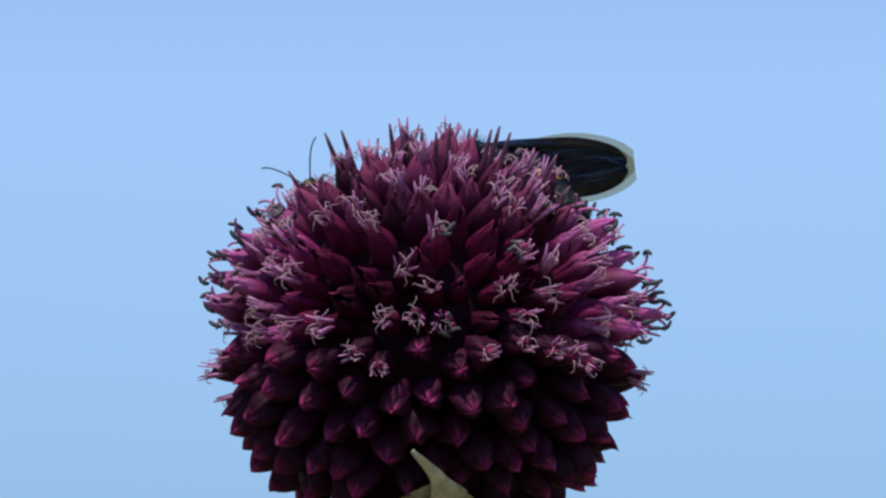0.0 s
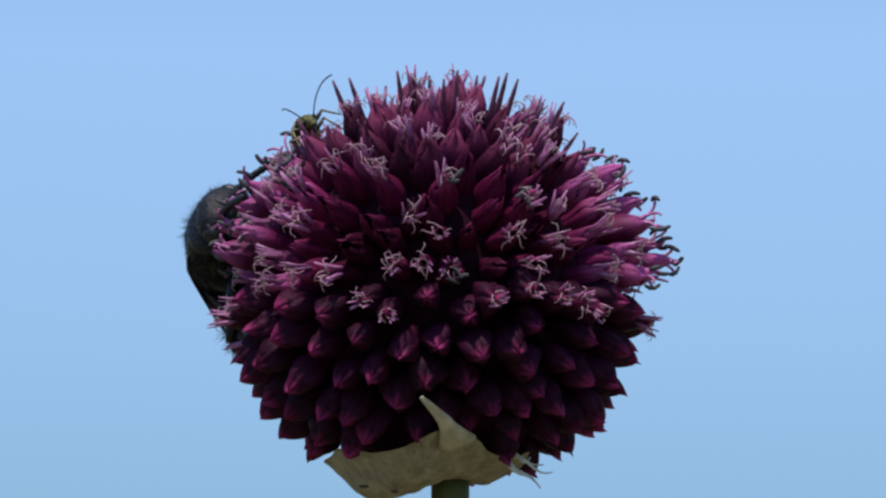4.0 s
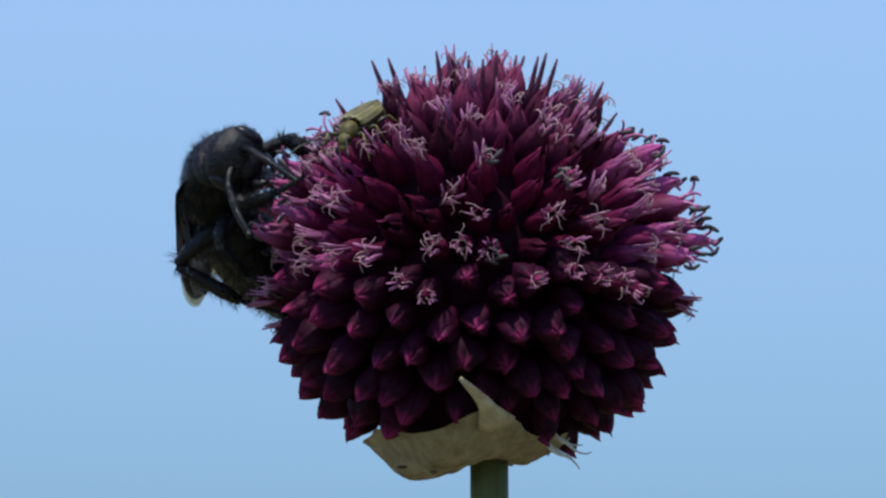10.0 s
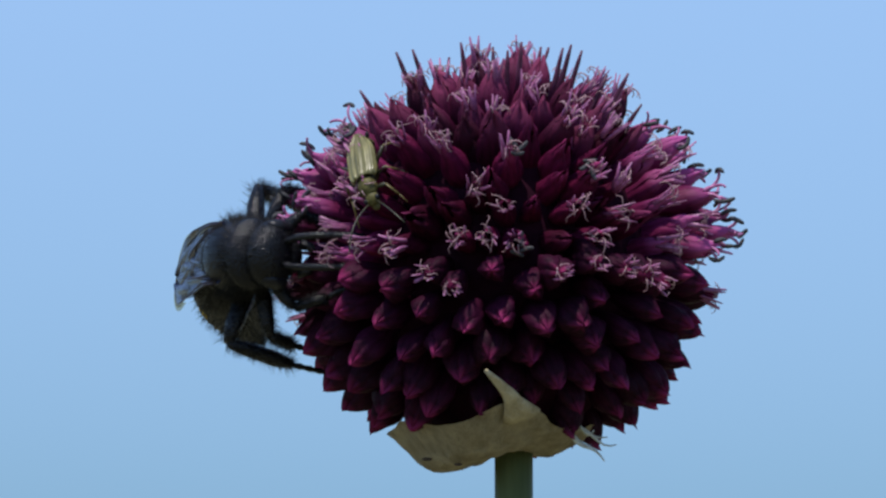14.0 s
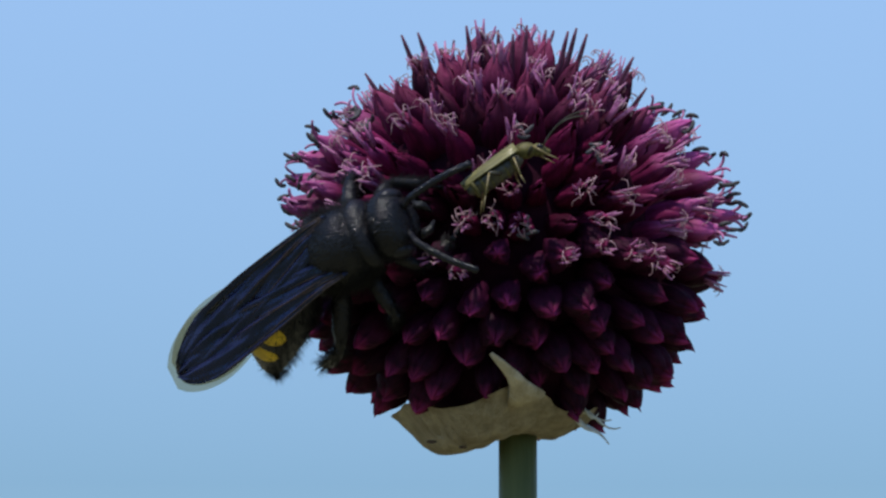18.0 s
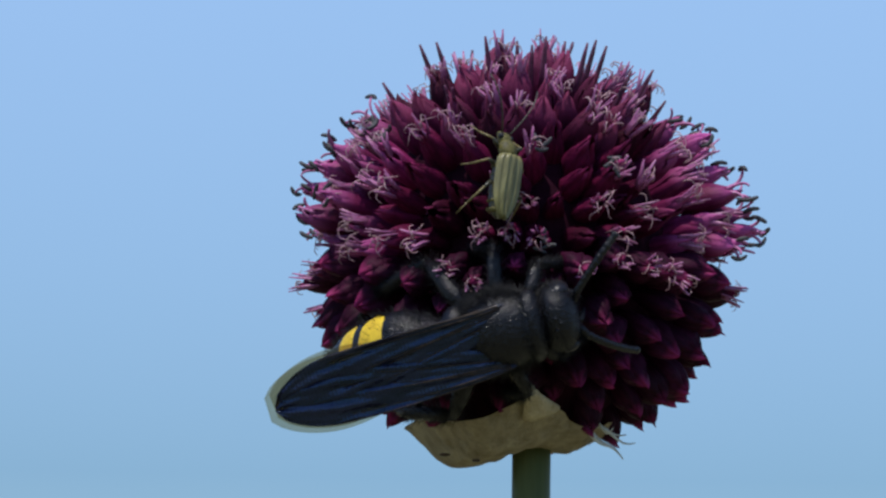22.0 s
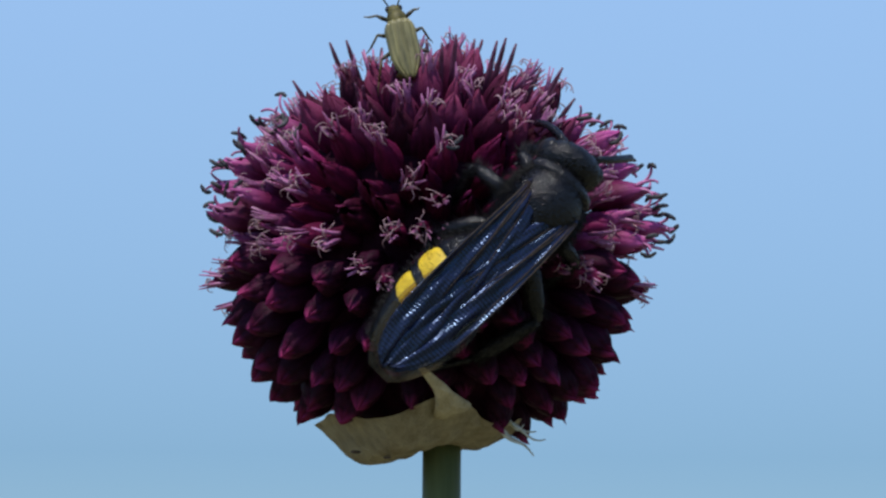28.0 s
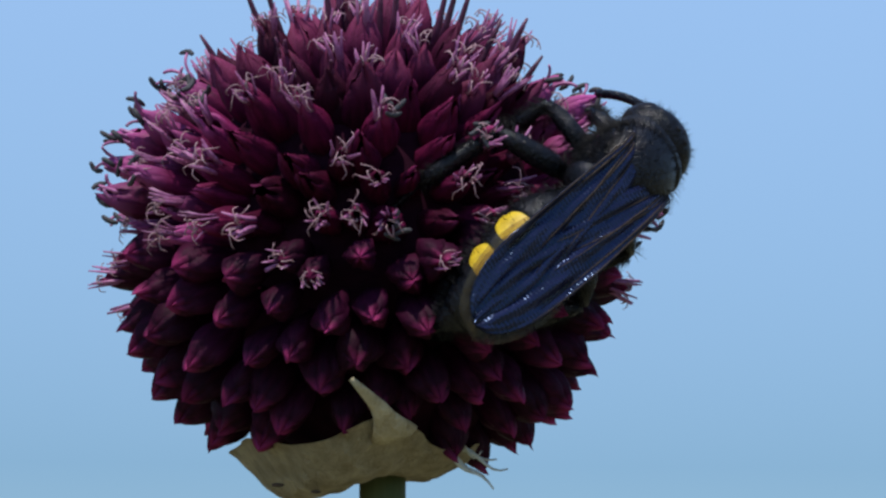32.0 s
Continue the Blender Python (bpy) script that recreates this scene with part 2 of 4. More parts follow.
def hair(bm, p, way, length, r, rnd):
    """One tapered bristle."""
    way = Vector(way).normalized()
    side = way.orthogonal().normalized()
    up = way.cross(side)
    tip = bm.verts.new(Vector(p) + way * length + Vector((rnd.uniform(-1, 1), rnd.uniform(-1, 1), rnd.uniform(-1, 1))) * length * 0.25)
    base = [bm.verts.new(Vector(p) + (side * math.cos(k * 2.0944) + up * math.sin(k * 2.0944)) * r) for k in range(3)]
    for k in range(3):
        bm.faces.new((base[k], base[(k + 1) % 3], tip))


def axis_pose(base, way, spin):
    """A pose in mm whose z axis points along way."""
    q = Vector(way).to_track_quat("Z", "Y").to_matrix().to_4x4()
    return Matrix.Translation(Vector(base) * MM) @ q @ Matrix.Rotation(spin, 4, "Z")


# ---- ground and sky room ----
def build_ground():
    bm = bmesh.new()
    n, size = 24, 2400000
    rows = [[bm.verts.new(((i / n * 2 - 1) * size, (j / n * 2 - 1) * size, 0)) for i in range(n + 1)] for j in range(n + 1)]
    for a, b in zip(rows, rows[1:]):
        for i in range(n):
            bm.faces.new((a[i], a[i + 1], b[i + 1], b[i]))
    ob = part("ground", bm, M_GROUND, None)
    tagged(ob, "rough green-brown meadow ground far below the flower", "ground", kind="structure")


build_ground()


# ---- the flower ----
def tepal(bm, ang, length, radius, half, opened, keel, rnd, inner, top, blunt, ragged=0.0):
    nu, nv = 4, 9
    grid = []
    bend = rnd.uniform(-0.12, 0.12) * (1 + 2 * ragged)
    length *= 1 - ragged * rnd.uniform(0, 0.25)
    crumple = rnd.uniform(0, 99)
    for j in range(nv + 1):
        v = 1 - (1 - j / nv) ** 1.4
        prof = 0.30 + 0.72 * math.sin(min(1, v / top) * math.pi / 2) if v < top else 1.02 * (1 - ((v - top) / (1 - top)) ** blunt) ** 0.75
        r = radius * (prof + opened * v * v) * (0.9 if inner else 1)
        wide = half * (1 - 0.80 * max(0, (v - 0.5) / 0.5) ** 1.4 * min(1, max(0.1, 0.2 + 2 * opened)))
        row = []
        for i in range(nu + 1):
            u = i / nu * 2 - 1
            th = ang + u * wide + bend * v
            rr = r * (1 + keel * (1 - abs(u)) ** 1.5 + (0.10 + 0.5 * ragged) * v * v * noise.noise(Vector((u * 1.6, v * 4, crumple))))
            z = length * v * (1 - (0.10 if v > 0.8 else 0) * abs(u))
            row.append(bm.verts.new((math.cos(th) * rr, math.sin(th) * rr, z)))
        grid.append(row)
    for a, b in zip(grid, grid[1:]):
        for i in range(nu):
            bm.faces.new((a[i], a[i + 1], b[i + 1], b[i]))


def floret_mesh(name, seed, length, radius, opened, keel, material, top=0.6, blunt=2.2, ragged=0.0):
    rnd = random.Random(seed)
    bm = bmesh.new()
    turn = rnd.uniform(0, 2)
    for k in range(3):
        tepal(bm, turn + k * 2.0944 + 1.0472, length * rnd.uniform(0.95, 1.04), radius, 1.05, opened * rnd.uniform(0.5, 1.1), keel * 0.6, rnd, True, top, blunt, ragged)
    for k in range(3):
        tepal(bm, turn + k * 2.0944, length * rnd.uniform(0.93, 1.02), radius, 1.08, opened * rnd.uniform(0.6, 1.3), keel, rnd, False, top, blunt, ragged)
    tube(bm, [(0, 0, -6), (0, 0, -2), (0, 0, 0.4)], [0.32, 0.36, 0.6], 5)
    me = bpy.data.meshes.new(name)
    bm.to_mesh(me)
    bm.free()
    me.transform(Matrix.Scale(MM, 4))
    me.materials.append(material)
    me.polygons.foreach_set("use_smooth", [True] * len(me.polygons))
    return me


def stamen_mesh(name, seed, start, reach, curl, count, anthers, thread, thick, spread):
    """Filaments that leave the mouth of a floret, curled or straight, with or without anthers."""
    rnd = random.Random(seed)
    bm = bmesh.new()
    knobs = []
    for k in range(count):
        ang = k / count * 2 * math.pi + rnd.uniform(-0.4, 0.4)
        out = Vector((math.cos(ang), math.sin(ang), 0))
        aside = Vector((-out.y, out.x, 0))
        p = out * rnd.uniform(0.25, 0.7) + Vector((0, 0, start))
        way = (Vector((0, 0, 1)) + out * rnd.uniform(0.2, 1.0) * spread).normalized()
        pts, step = [p.copy()], reach * rnd.uniform(0.6, 1.15) / 10
        twist, tip = rnd.choice((-1, 1)) * rnd.uniform(0.5, 1.1) * curl, rnd.uniform(-1, 1) * curl
        for i in range(10):
            p = p + way * step
            pts.append(p.copy())
            way = (way + (aside * twist + out * tip) * (0.25 + i * 0.12) * 0.45 + Vector((0, 0, -0.05 * curl * i * 0.5))).normalized()
            aside = way.cross(out).normalized() if curl > 1 and i == 5 else aside
        tube(bm, pts, [thick * (1.5 if i < 3 else 1.0 if i < 9 else 0.8) for i in range(11)], 4)
        if anthers and k % 2 == 0:
            knobs.append((pts[-1], way))
    stubs = len(bm.faces)
    for k in range(6 if curl > 2.4 else 0):
        ang = rnd.uniform(0, 6.283)
        out = Vector((math.cos(ang), math.sin(ang), 0))
        p = out * 0.5 + Vector((0, 0, start - 2.2))
        tube(bm, [p, p + Vector((0, 0, 1.6)) + out * 0.3, p + Vector((0, 0, rnd.uniform(2.6, 3.8))) + out * rnd.uniform(0.5, 1.1)], [0.3, 0.26, 0.1], 5, 0.5)
    bm.faces.ensure_lookup_table()
    for f in bm.faces[stubs:]:
        f.material_index = 2
    first = len(bm.faces)
    for p, way in knobs:
        # a bent pod hung across the end of its filament
        across = way.cross(Vector((rnd.uniform(-1, 1), rnd.uniform(-1, 1), rnd.uniform(-0.4, 0.4)))).normalized()
        pod, sag = rnd.uniform(0.75, 1.05), rnd.uniform(0.2, 0.55)
        tube(bm, [p + across * pod * q - way * sag * q * q for q in (-1, -0.8, -0.3, 0.3, 0.8, 1)], [0.08, 0.22, 0.27, 0.27, 0.22, 0.08], 6)
    bm.faces.ensure_lookup_table()
    for f in bm.faces[first:]:
        f.material_index = 1
    me = bpy.data.meshes.new(name)
    bm.to_mesh(me)
    bm.free()
    me.transform(Matrix.Scale(MM, 4))
    me.materials.append(thread)
    me.materials.append(M_ANTHER)
    me.materials.append(M_FILAMENT_PINK)
    me.polygons.foreach_set("use_smooth", [True] * len(me.polygons))
    return me


# directions of the florets on the front: (turn from the front to +x, height), degrees
BUDS_UPPER = [(-69, -8), (60, -10), (26, -10), (36, -11), (75, -11), (43, -12), (-21, -13), (-3, -13), (-49, -13), (15, -13), (52, -14), (-33, -16), (-67, -17), (-14, -17), (9, -18), (30, -20), (-53, -21), (49, -22), (66, -23), (90, -23), (-24, -24), (-38, -25), (23, -26), (0, -26), (-11, -28), (-79, -28), (13, -28), (42, -29)]
BUDS_LOWER = [(66, -31), (91, -32), (30, -32), (-51, -34), (-21, -34), (-33, -35), (-4, -36), (36, -38), (-92, -38), (11, -40), (76, -41), (-66, -42), (46, -42), (93, -42), (-15, -43), (-44, -43), (20, -44), (34, -44), (-94, -45), (-37, -46), (67, -46), (3, -51), (-64, -52), (35, -53), (-33, -53), (62, -53), (-10, -54)]
OPEN_LOWER = [(27, 15), (-56, 15), (40, 15), (18, 15), (-3, 14), (-67, 13), (-20, 10), (53, 10), (-8, 10), (-41, 10), (30, 8), (10, 7), (71, 6), (-16, 5), (-46, 4), (44, 4), (35, 4), (-60, 3), (-26, 2), (60, -1), (28, -3), (-4, -3), (-41, -4), (19, -4), (-12, -4), (-31, -5), (4, -5)]
OPEN_UPPER = [(-4, 55), (11, 54), (32, 51), (-14, 46), (18, 45), (7, 42), (32, 42), (-26, 39), (-14, 36), (23, 35), (33, 35), (-28, 33), (-3, 33), (41, 32), (47, 32), (10, 32), (-61, 29), (-34, 27), (33, 24), (-18, 24), (51, 24), (-48, 23), (19, 23), (-61, 21), (2, 21), (64, 20), (-35, 16)]
# single tall styles on the crown: (x, y, z of the tip), mm
SPIKES = [(-12.2, -9.3, 22.0), (-10.3, -9.3, 22.3), (-16.4, -8.7, 17.6), (-4.7, -11.4, 22.7), (7.1, -9.2, 22.5), (8.0, -12.2, 22.3), (9.3, -9.1, 22.2), (12.3, -6.7, 19.8), (14.6, -10.7, 19.2), (16.3, -6.2, 16.4), (2.3, -11.3, 22.8), (4.6, -6.3, 23.2), (-1.0, -8.3, 22.8), (0.7, -11.2, 21.8)]

# full-blown florets whose stamens stand out at the rim: (x, y, z of the stamens' ends), mm
RIM = [(22.6, -5, 13.2), (24.6, -3, 9.6), (26.2, -6, 6.6), (27.0, -3, 4.4), (28.4, -5, 1.6), (26.1, -8, -0.7), (18.6, -4, 15.2),
       (-26.7, -4, 6.2), (-26.8, -7, 2.8), (-25.3, -3, 9.2), (-23.4, -6, 11.0), (-19.6, -3, 15.5), (-24.0, -11, 4.6)]


def direction(az, el):
    az, el = radians(az), radians(el)
    return Vector((math.sin(az) * math.cos(el), -math.cos(az) * math.cos(el), math.sin(el)))


def build_flower():
    rnd = random.Random(4)
    plant = new("allium_flower")
    tagged(plant, "round dark purple allium head on a smooth green stalk", "flower")

    # stalk, gently curved down to the ground
    bm = bmesh.new()
    pts, radii = [], []
    for i in range(25):
        k = i / 24
        pts.append((1.4 + 26 * (1 - k) ** 2, 9 * (1 - k) ** 2, 900 - 22.4 - (1 - k) * (900 - 22.4)))
        radii.append(4.2 - 1.95 * k ** 0.6)
    tube(bm, pts, radii, 20)
    part("stem", bm, M_STEM, plant, "smooth grey-green round stalk")

    # added dark filler ball: blocks the view through and darkens the gaps
    bm = bmesh.new()
    egg(bm, (0, 0, 900), (17.4, 17.4, 17.4), None, 24, 16)
    egg(bm, (0.4, 0, 900 - 12.3), (12.0, 12.0, 11.0), None, 20, 12)
    part("dark_core", bm, M_CORE, plant)

    buds = [floret_mesh("floret", 10 + i, 8.8, 1.16 + 0.075 * i, 0.0, 0.56, M_BUD, 0.66, 1.35, 0.22) for i in range(8)]
    opens = [floret_mesh("floret", 30 + i, 9.8 + 0.25 * (i % 3), 1.05 + 0.12 * i, 0.34, 0.3, M_OPEN, 0.45, 1.2, 0.8) for i in range(5)]
    pinks = [floret_mesh("floret", 50 + i, 9.6, 1.0 + 0.09 * i, 0.40, 0.25, M_PINK, 0.5, 1.5, 0.9) for i in range(5)]
    rims = [floret_mesh("floret", 60 + i, 10.2, 1.25 + 0.08 * i, 0.12, 0.25, M_PINK, 0.55, 1.4, 0.7) for i in range(4)]
    tops = [floret_mesh("floret", 70 + i, 10.8, 1.2 + 0.13 * i, 0.06, 0.34, M_TOP, 0.5, 1.7, 0.6) for i in range(6)]
    curls = [stamen_mesh("stamen", 90 + i, 9.0, 2.2 + 0.18 * (i % 6), 3.7, 6 + i % 3, i % 7 == 0, M_FILAMENT, 0.058, 0.5) for i in range(14)]
    tight = [stamen_mesh("stamen", 110 + i, 8.2, 1.9, 3.6, 6, False, M_FILAMENT, 0.055, 0.6) for i in range(4)]
    longs = [stamen_mesh("stamen", 130 + i, 7.6, 2.2 + 0.25 * i, 0.5, 4 + i % 3, True, M_FILAMENT_PINK, 0.19, 0.28) for i in range(6)]
    crown = [stamen_mesh("stamen", 150 + i, 10.2, 2.4, 3.3, 5, False, M_FILAMENT, 0.062, 0.9) for i in range(5)]
    styles = [stamen_mesh("stamen", 170 + i, 9.3, 2.3, 0.10, 1 + i % 2, False, M_SPIKE, 0.2, 0.3) for i in range(4)]

    spots = []
    for az, el in BUDS_UPPER + BUDS_LOWER:
        spots.append((direction(az, el), "bud"))
    for az, el in OPEN_LOWER + OPEN_UPPER:
        spots.append((direction(az, el), "open"))
    for p in RIM:
        spots.append((Vector(p).normalized(), "rim"))
    n = 900
    for i in range(n):
        z = 1 - (i + 0.5) / n * 1.97
        r, th = math.sqrt(max(0, 1 - z * z)), i * 2.399963
        d = Vector((r * math.cos(th), r * math.sin(th), z))
        gap = 0.150 if z < 0.05 else 0.146
        if min((d - s).length for s, _ in spots) > gap:
            spots.append((d, "fill"))
    back = bmesh.new()
    for d, kind in spots:
        el = math.degrees(math.asin(max(-1, min(1, d.z))))
        az = math.degrees(math.atan2(d.x, -d.y))
        if kind == "fill":
            kind = "bud" if el < -6 else "open"
        if kind == "rim":
            end = min((Vector(p) for p in RIM), key=lambda p: (p.normalized() - d).length)
            way = (d + Vector((0, 0, rnd.uniform(-0.06, 0.10)))).normalized()
            ob = share("floret", rnd.choice(rims), plant, axis_pose(end - way * 10.4 + Vector((0, 0, 900)), way, rnd.uniform(0, 6.28)))
            share("stamen", rnd.choice(longs), ob, Matrix.Rotation(rnd.uniform(0, 6.28), 4, "Z"))
            continue
        if kind == "open" and el > 33:
            kind = "top"
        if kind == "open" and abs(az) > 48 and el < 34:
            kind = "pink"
        lift = 0.25 * max(0, el) / 90 if kind != "pink" else 0.10
        way = (d + Vector((0, 0, lift)) + Vector((rnd.uniform(-1, 1), rnd.uniform(-1, 1), rnd.uniform(-1, 1))) * 0.05).normalized()
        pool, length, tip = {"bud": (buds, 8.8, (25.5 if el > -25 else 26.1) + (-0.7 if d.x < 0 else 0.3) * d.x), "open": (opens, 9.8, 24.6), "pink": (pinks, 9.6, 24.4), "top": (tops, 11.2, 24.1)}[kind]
        tip += rnd.uniform(-0.7, 0.6) * (1 if kind == 'bud' else 1.7)
        if el < -40 and -10 < az < 20:
            tip -= 2.2  # tucked in behind the beak of the bract
        base = d * tip - way * length + Vector((0, 0, 900))
        m = axis_pose(base, way, rnd.uniform(0, 6.28))
        mesh = rnd.choice(pool)
        if el < (-57 if abs(az) < 38 else -64):
            continue
        if d.y > 0.30:
            bm = bmesh.new()
            bm.from_mesh(mesh)
            bm.transform(Matrix.Scale(1000, 4) @ m)
            tmp = bpy.data.meshes.new("tmp")
            bm.to_mesh(tmp)
            bm.free()
            back.from_mesh(tmp)
            bpy.data.meshes.remove(tmp)
            continue
        ob = share("floret", mesh, plant, m)
        extra = None
        if kind == "bud" and el > -19 and rnd.random() < 0.45:
            extra = rnd.choice(tight)
        elif kind == "open":
            extra = rnd.choice(curls) if rnd.random() < 0.56 else None
        elif kind == "pink":
            extra = rnd.choice(longs) if abs(az) > 66 and rnd.random() < 0.3 else rnd.choice(curls)
        elif kind == "top":
            extra = (rnd.choice(styles) if rnd.random() < 0.18 else rnd.choice(crown)) if rnd.random() < 0.72 else None
        if extra:
            seat = Matrix.Translation((0, 0, 8 * MM))
            lean = 0.05 if extra in longs else 0.32
            share("stamen", extra, ob, seat @ Matrix.Rotation(rnd.uniform(-lean, lean), 4, "X") @ Matrix.Rotation(rnd.uniform(-lean, lean), 4, "Y")
                  @ seat.inverted() @ Matrix.Rotation(rnd.uniform(0, 6.28), 4, "Z"))
    ob = part("rear_inflorescence", back, M_BUD, plant)
    tagged(ob, "packed purple florets round the back of the head", kind="stuff")

    # tall single styles that break the outline of the crown
    for x, y, z in SPIKES:
        bm = bmesh.new()
        tip = Vector((x, y, z + 900))
        way = (Vector((x, y, z)).normalized() + Vector((0, 0, 0.25))).normalized()
        tube(bm, [tip - way * 7, tip - way * 4, tip - way * 1.5, tip], [0.42, 0.34, 0.26, 0.13], 6)
        part("style", bm, M_SPIKE, plant, "thin dark purple upright style")

    # papery bract under the head
    bm = bmesh.new()
    nphi, ns = 120, 14
    grid = []
    for j in range(ns + 1):
        s, row = j / ns, []
        for i in range(nphi):
            phi = 2 * math.pi * i / nphi
            left = max(0, math.cos(phi + radians(70)))
            rout = 10.3 + 2.9 * left ** 1.5 + 0.7 * math.sin(phi * 7 + 1) * math.sin(phi * 3) + 0.5 * noise.noise(Vector((phi * 3, 1, 0)))
            zout = -20.9 - 0.5 * math.cos(phi) + 0.9 * math.sin(phi * 5 + 0.6) * 0.6 + 1.3 * math.exp(-((math.atan2(math.sin(phi - 0.10), math.cos(phi - 0.10))) / 0.24) ** 2)
            ahead = math.exp(-(math.atan2(math.sin(phi - 0.05), math.cos(phi - 0.05)) / 0.55) ** 2)
            rout += 3.6 * ahead
            zout += 0.6 * ahead
            sag = 0.5 + 2.6 * left ** 1.4
            r = 1.9 + (rout - 1.9) * s ** 0.85
            z = -23.6 + (zout + 23.6) * s ** 2 - sag * math.sin(math.pi * min(1, s * 1.05)) ** 1.1
            r += (0.85 * noise.noise(Vector((math.cos(phi) * 3, math.sin(phi) * 3, s * 3))) + 0.5 * noise.noise(Vector((math.cos(phi) * 9, math.sin(phi) * 9, s * 5)))) * s
            row.append(bm.verts.new((1.0 * (1 - s) + math.sin(phi) * r, -math.cos(phi) * r, 900 + z + 0.3 * noise.noise(Vector((phi * 4, s * 4, 7))))))
        grid.append(row)
    for a, b in zip(grid, grid[1:]):
        for i in range(nphi):
            bm.faces.new((a[i], a[(i + 1) % nphi], b[(i + 1) % nphi], b[i]))
    bmesh.ops.solidify(bm, geom=bm.faces[:], thickness=0.25)
    bract = part("bract", bm, M_SPATHE, plant, "cream papery bract, torn along its upper edge")
    bm = bmesh.new()
    pts = [(2.2, -13.3, 900 - 20.7), (1.7, -14.6, 900 - 19.9), (1.2, -15.9, 900 - 19.2), (0.6, -17.0, 900 - 18.4), (-0.1, -18.0, 900 - 17.8), (-0.9, -18.9, 900 - 17.1), (-1.9, -19.9, 900 - 16.25)]
    tube(bm, pts, [2.3, 1.6, 1.05, 0.8, 0.62, 0.47, 0.28], 14, 0.42, Vector((1, 0.15, 0.1)))
    part("beak", bm, M_SPATHE, bract, "tapering upturned beak of the bract")
    for end, drop in (((13.2, -5, -23.0), 0.6), ((11.8, -6, -25.3), -0.4), ((10.6, -7, -21.4), 0.9), ((12.2, -3, -22.0), 0.3)):
        bm = bmesh.new()
        a0, b0 = Vector((7.6, -6.5, -21.6)), Vector(end)
        tube(bm, [a0.lerp(b0, q / 8) + Vector((0, 0, 900 + drop * math.sin(q / 8 * 6.0))) for q in range(9)], [0.55 - 0.055 * q for q in range(9)], 5, 0.4)
        part("strand", bm, M_STRAND, bract, "thin withered pale strand")
    for x, y, z, s in ((-8.6, -6.6, -25.0, 0.62), (-5.0, -7.6, -25.7, 0.5)):
        bm = bmesh.new()
        egg(bm, (x, y, 900 + z), (s, s * 0.7, s * 0.35), None, 8, 6)
        part("stain", bm, M_STAIN, bract, "dark brown stain")
    return plant


build_flower()


# ---- the wasp: x ahead, y to its left, z up, in mm from the middle of the thorax ----
HINGED = {}


def shell(bm, pts, hw, hh, sides=24):
    """Rings of half-width hw and half-height hh along points in the xz plane."""
    rings = []
    for i, (x, z) in enumerate(pts):
        xa, za = pts[max(0, i - 1)]
        xb, zb = pts[min(len(pts) - 1, i + 1)]
        d = Vector((xb - xa, 0, zb - za)).normalized()
        up = Vector((-d.z, 0, d.x))
        if up.z < 0:
            up = -up
        rings.append([bm.verts.new(Vector((x, 0, z)) + Vector((0, 1, 0)) * hw[i] * math.cos(2 * math.pi * k / sides)
                                   + up * hh[i] * math.sin(2 * math.pi * k / sides)) for k in range(sides)])
    for a, b in zip(rings, rings[1:]):
        for k in range(sides):
            bm.faces.new((a[k], b[k], b[(k + 1) % sides], a[(k + 1) % sides]))
    bm.faces.new(rings[0])
    bm.faces.new(rings[-1][::-1])
    return rings


def wing_outline(s, length, width):
    w = width * (0.16 + 0.84 * (s / 0.72) ** 0.55) if s < 0.72 else width * math.sqrt(max(0, 1 - ((s - 0.72) / 0.28) ** 2))
    lead = 0.5 * math.sin(math.pi * s) + (0 if s < 0.72 else -0.46 * (width - w))
    return -length * s, lead, lead - w


def wing_fold(s, c):
    """Height of the pleated membrane: long pleats that fork and wander, over a gentle droop."""
    pleat = math.sin(c * 17 + s * 4) + 0.5 * math.sin(c * 31 - s * 9) + 0.7 * noise.noise(Vector((s * 7, c * 5, 3)))
    return 0.17 * pleat * (0.3 + 0.7 * min(1, s * 2)) - 1.1 * s * s - 0.5 * c * s - 1.2 * max(0, 1 - s / 0.14) ** 1.5


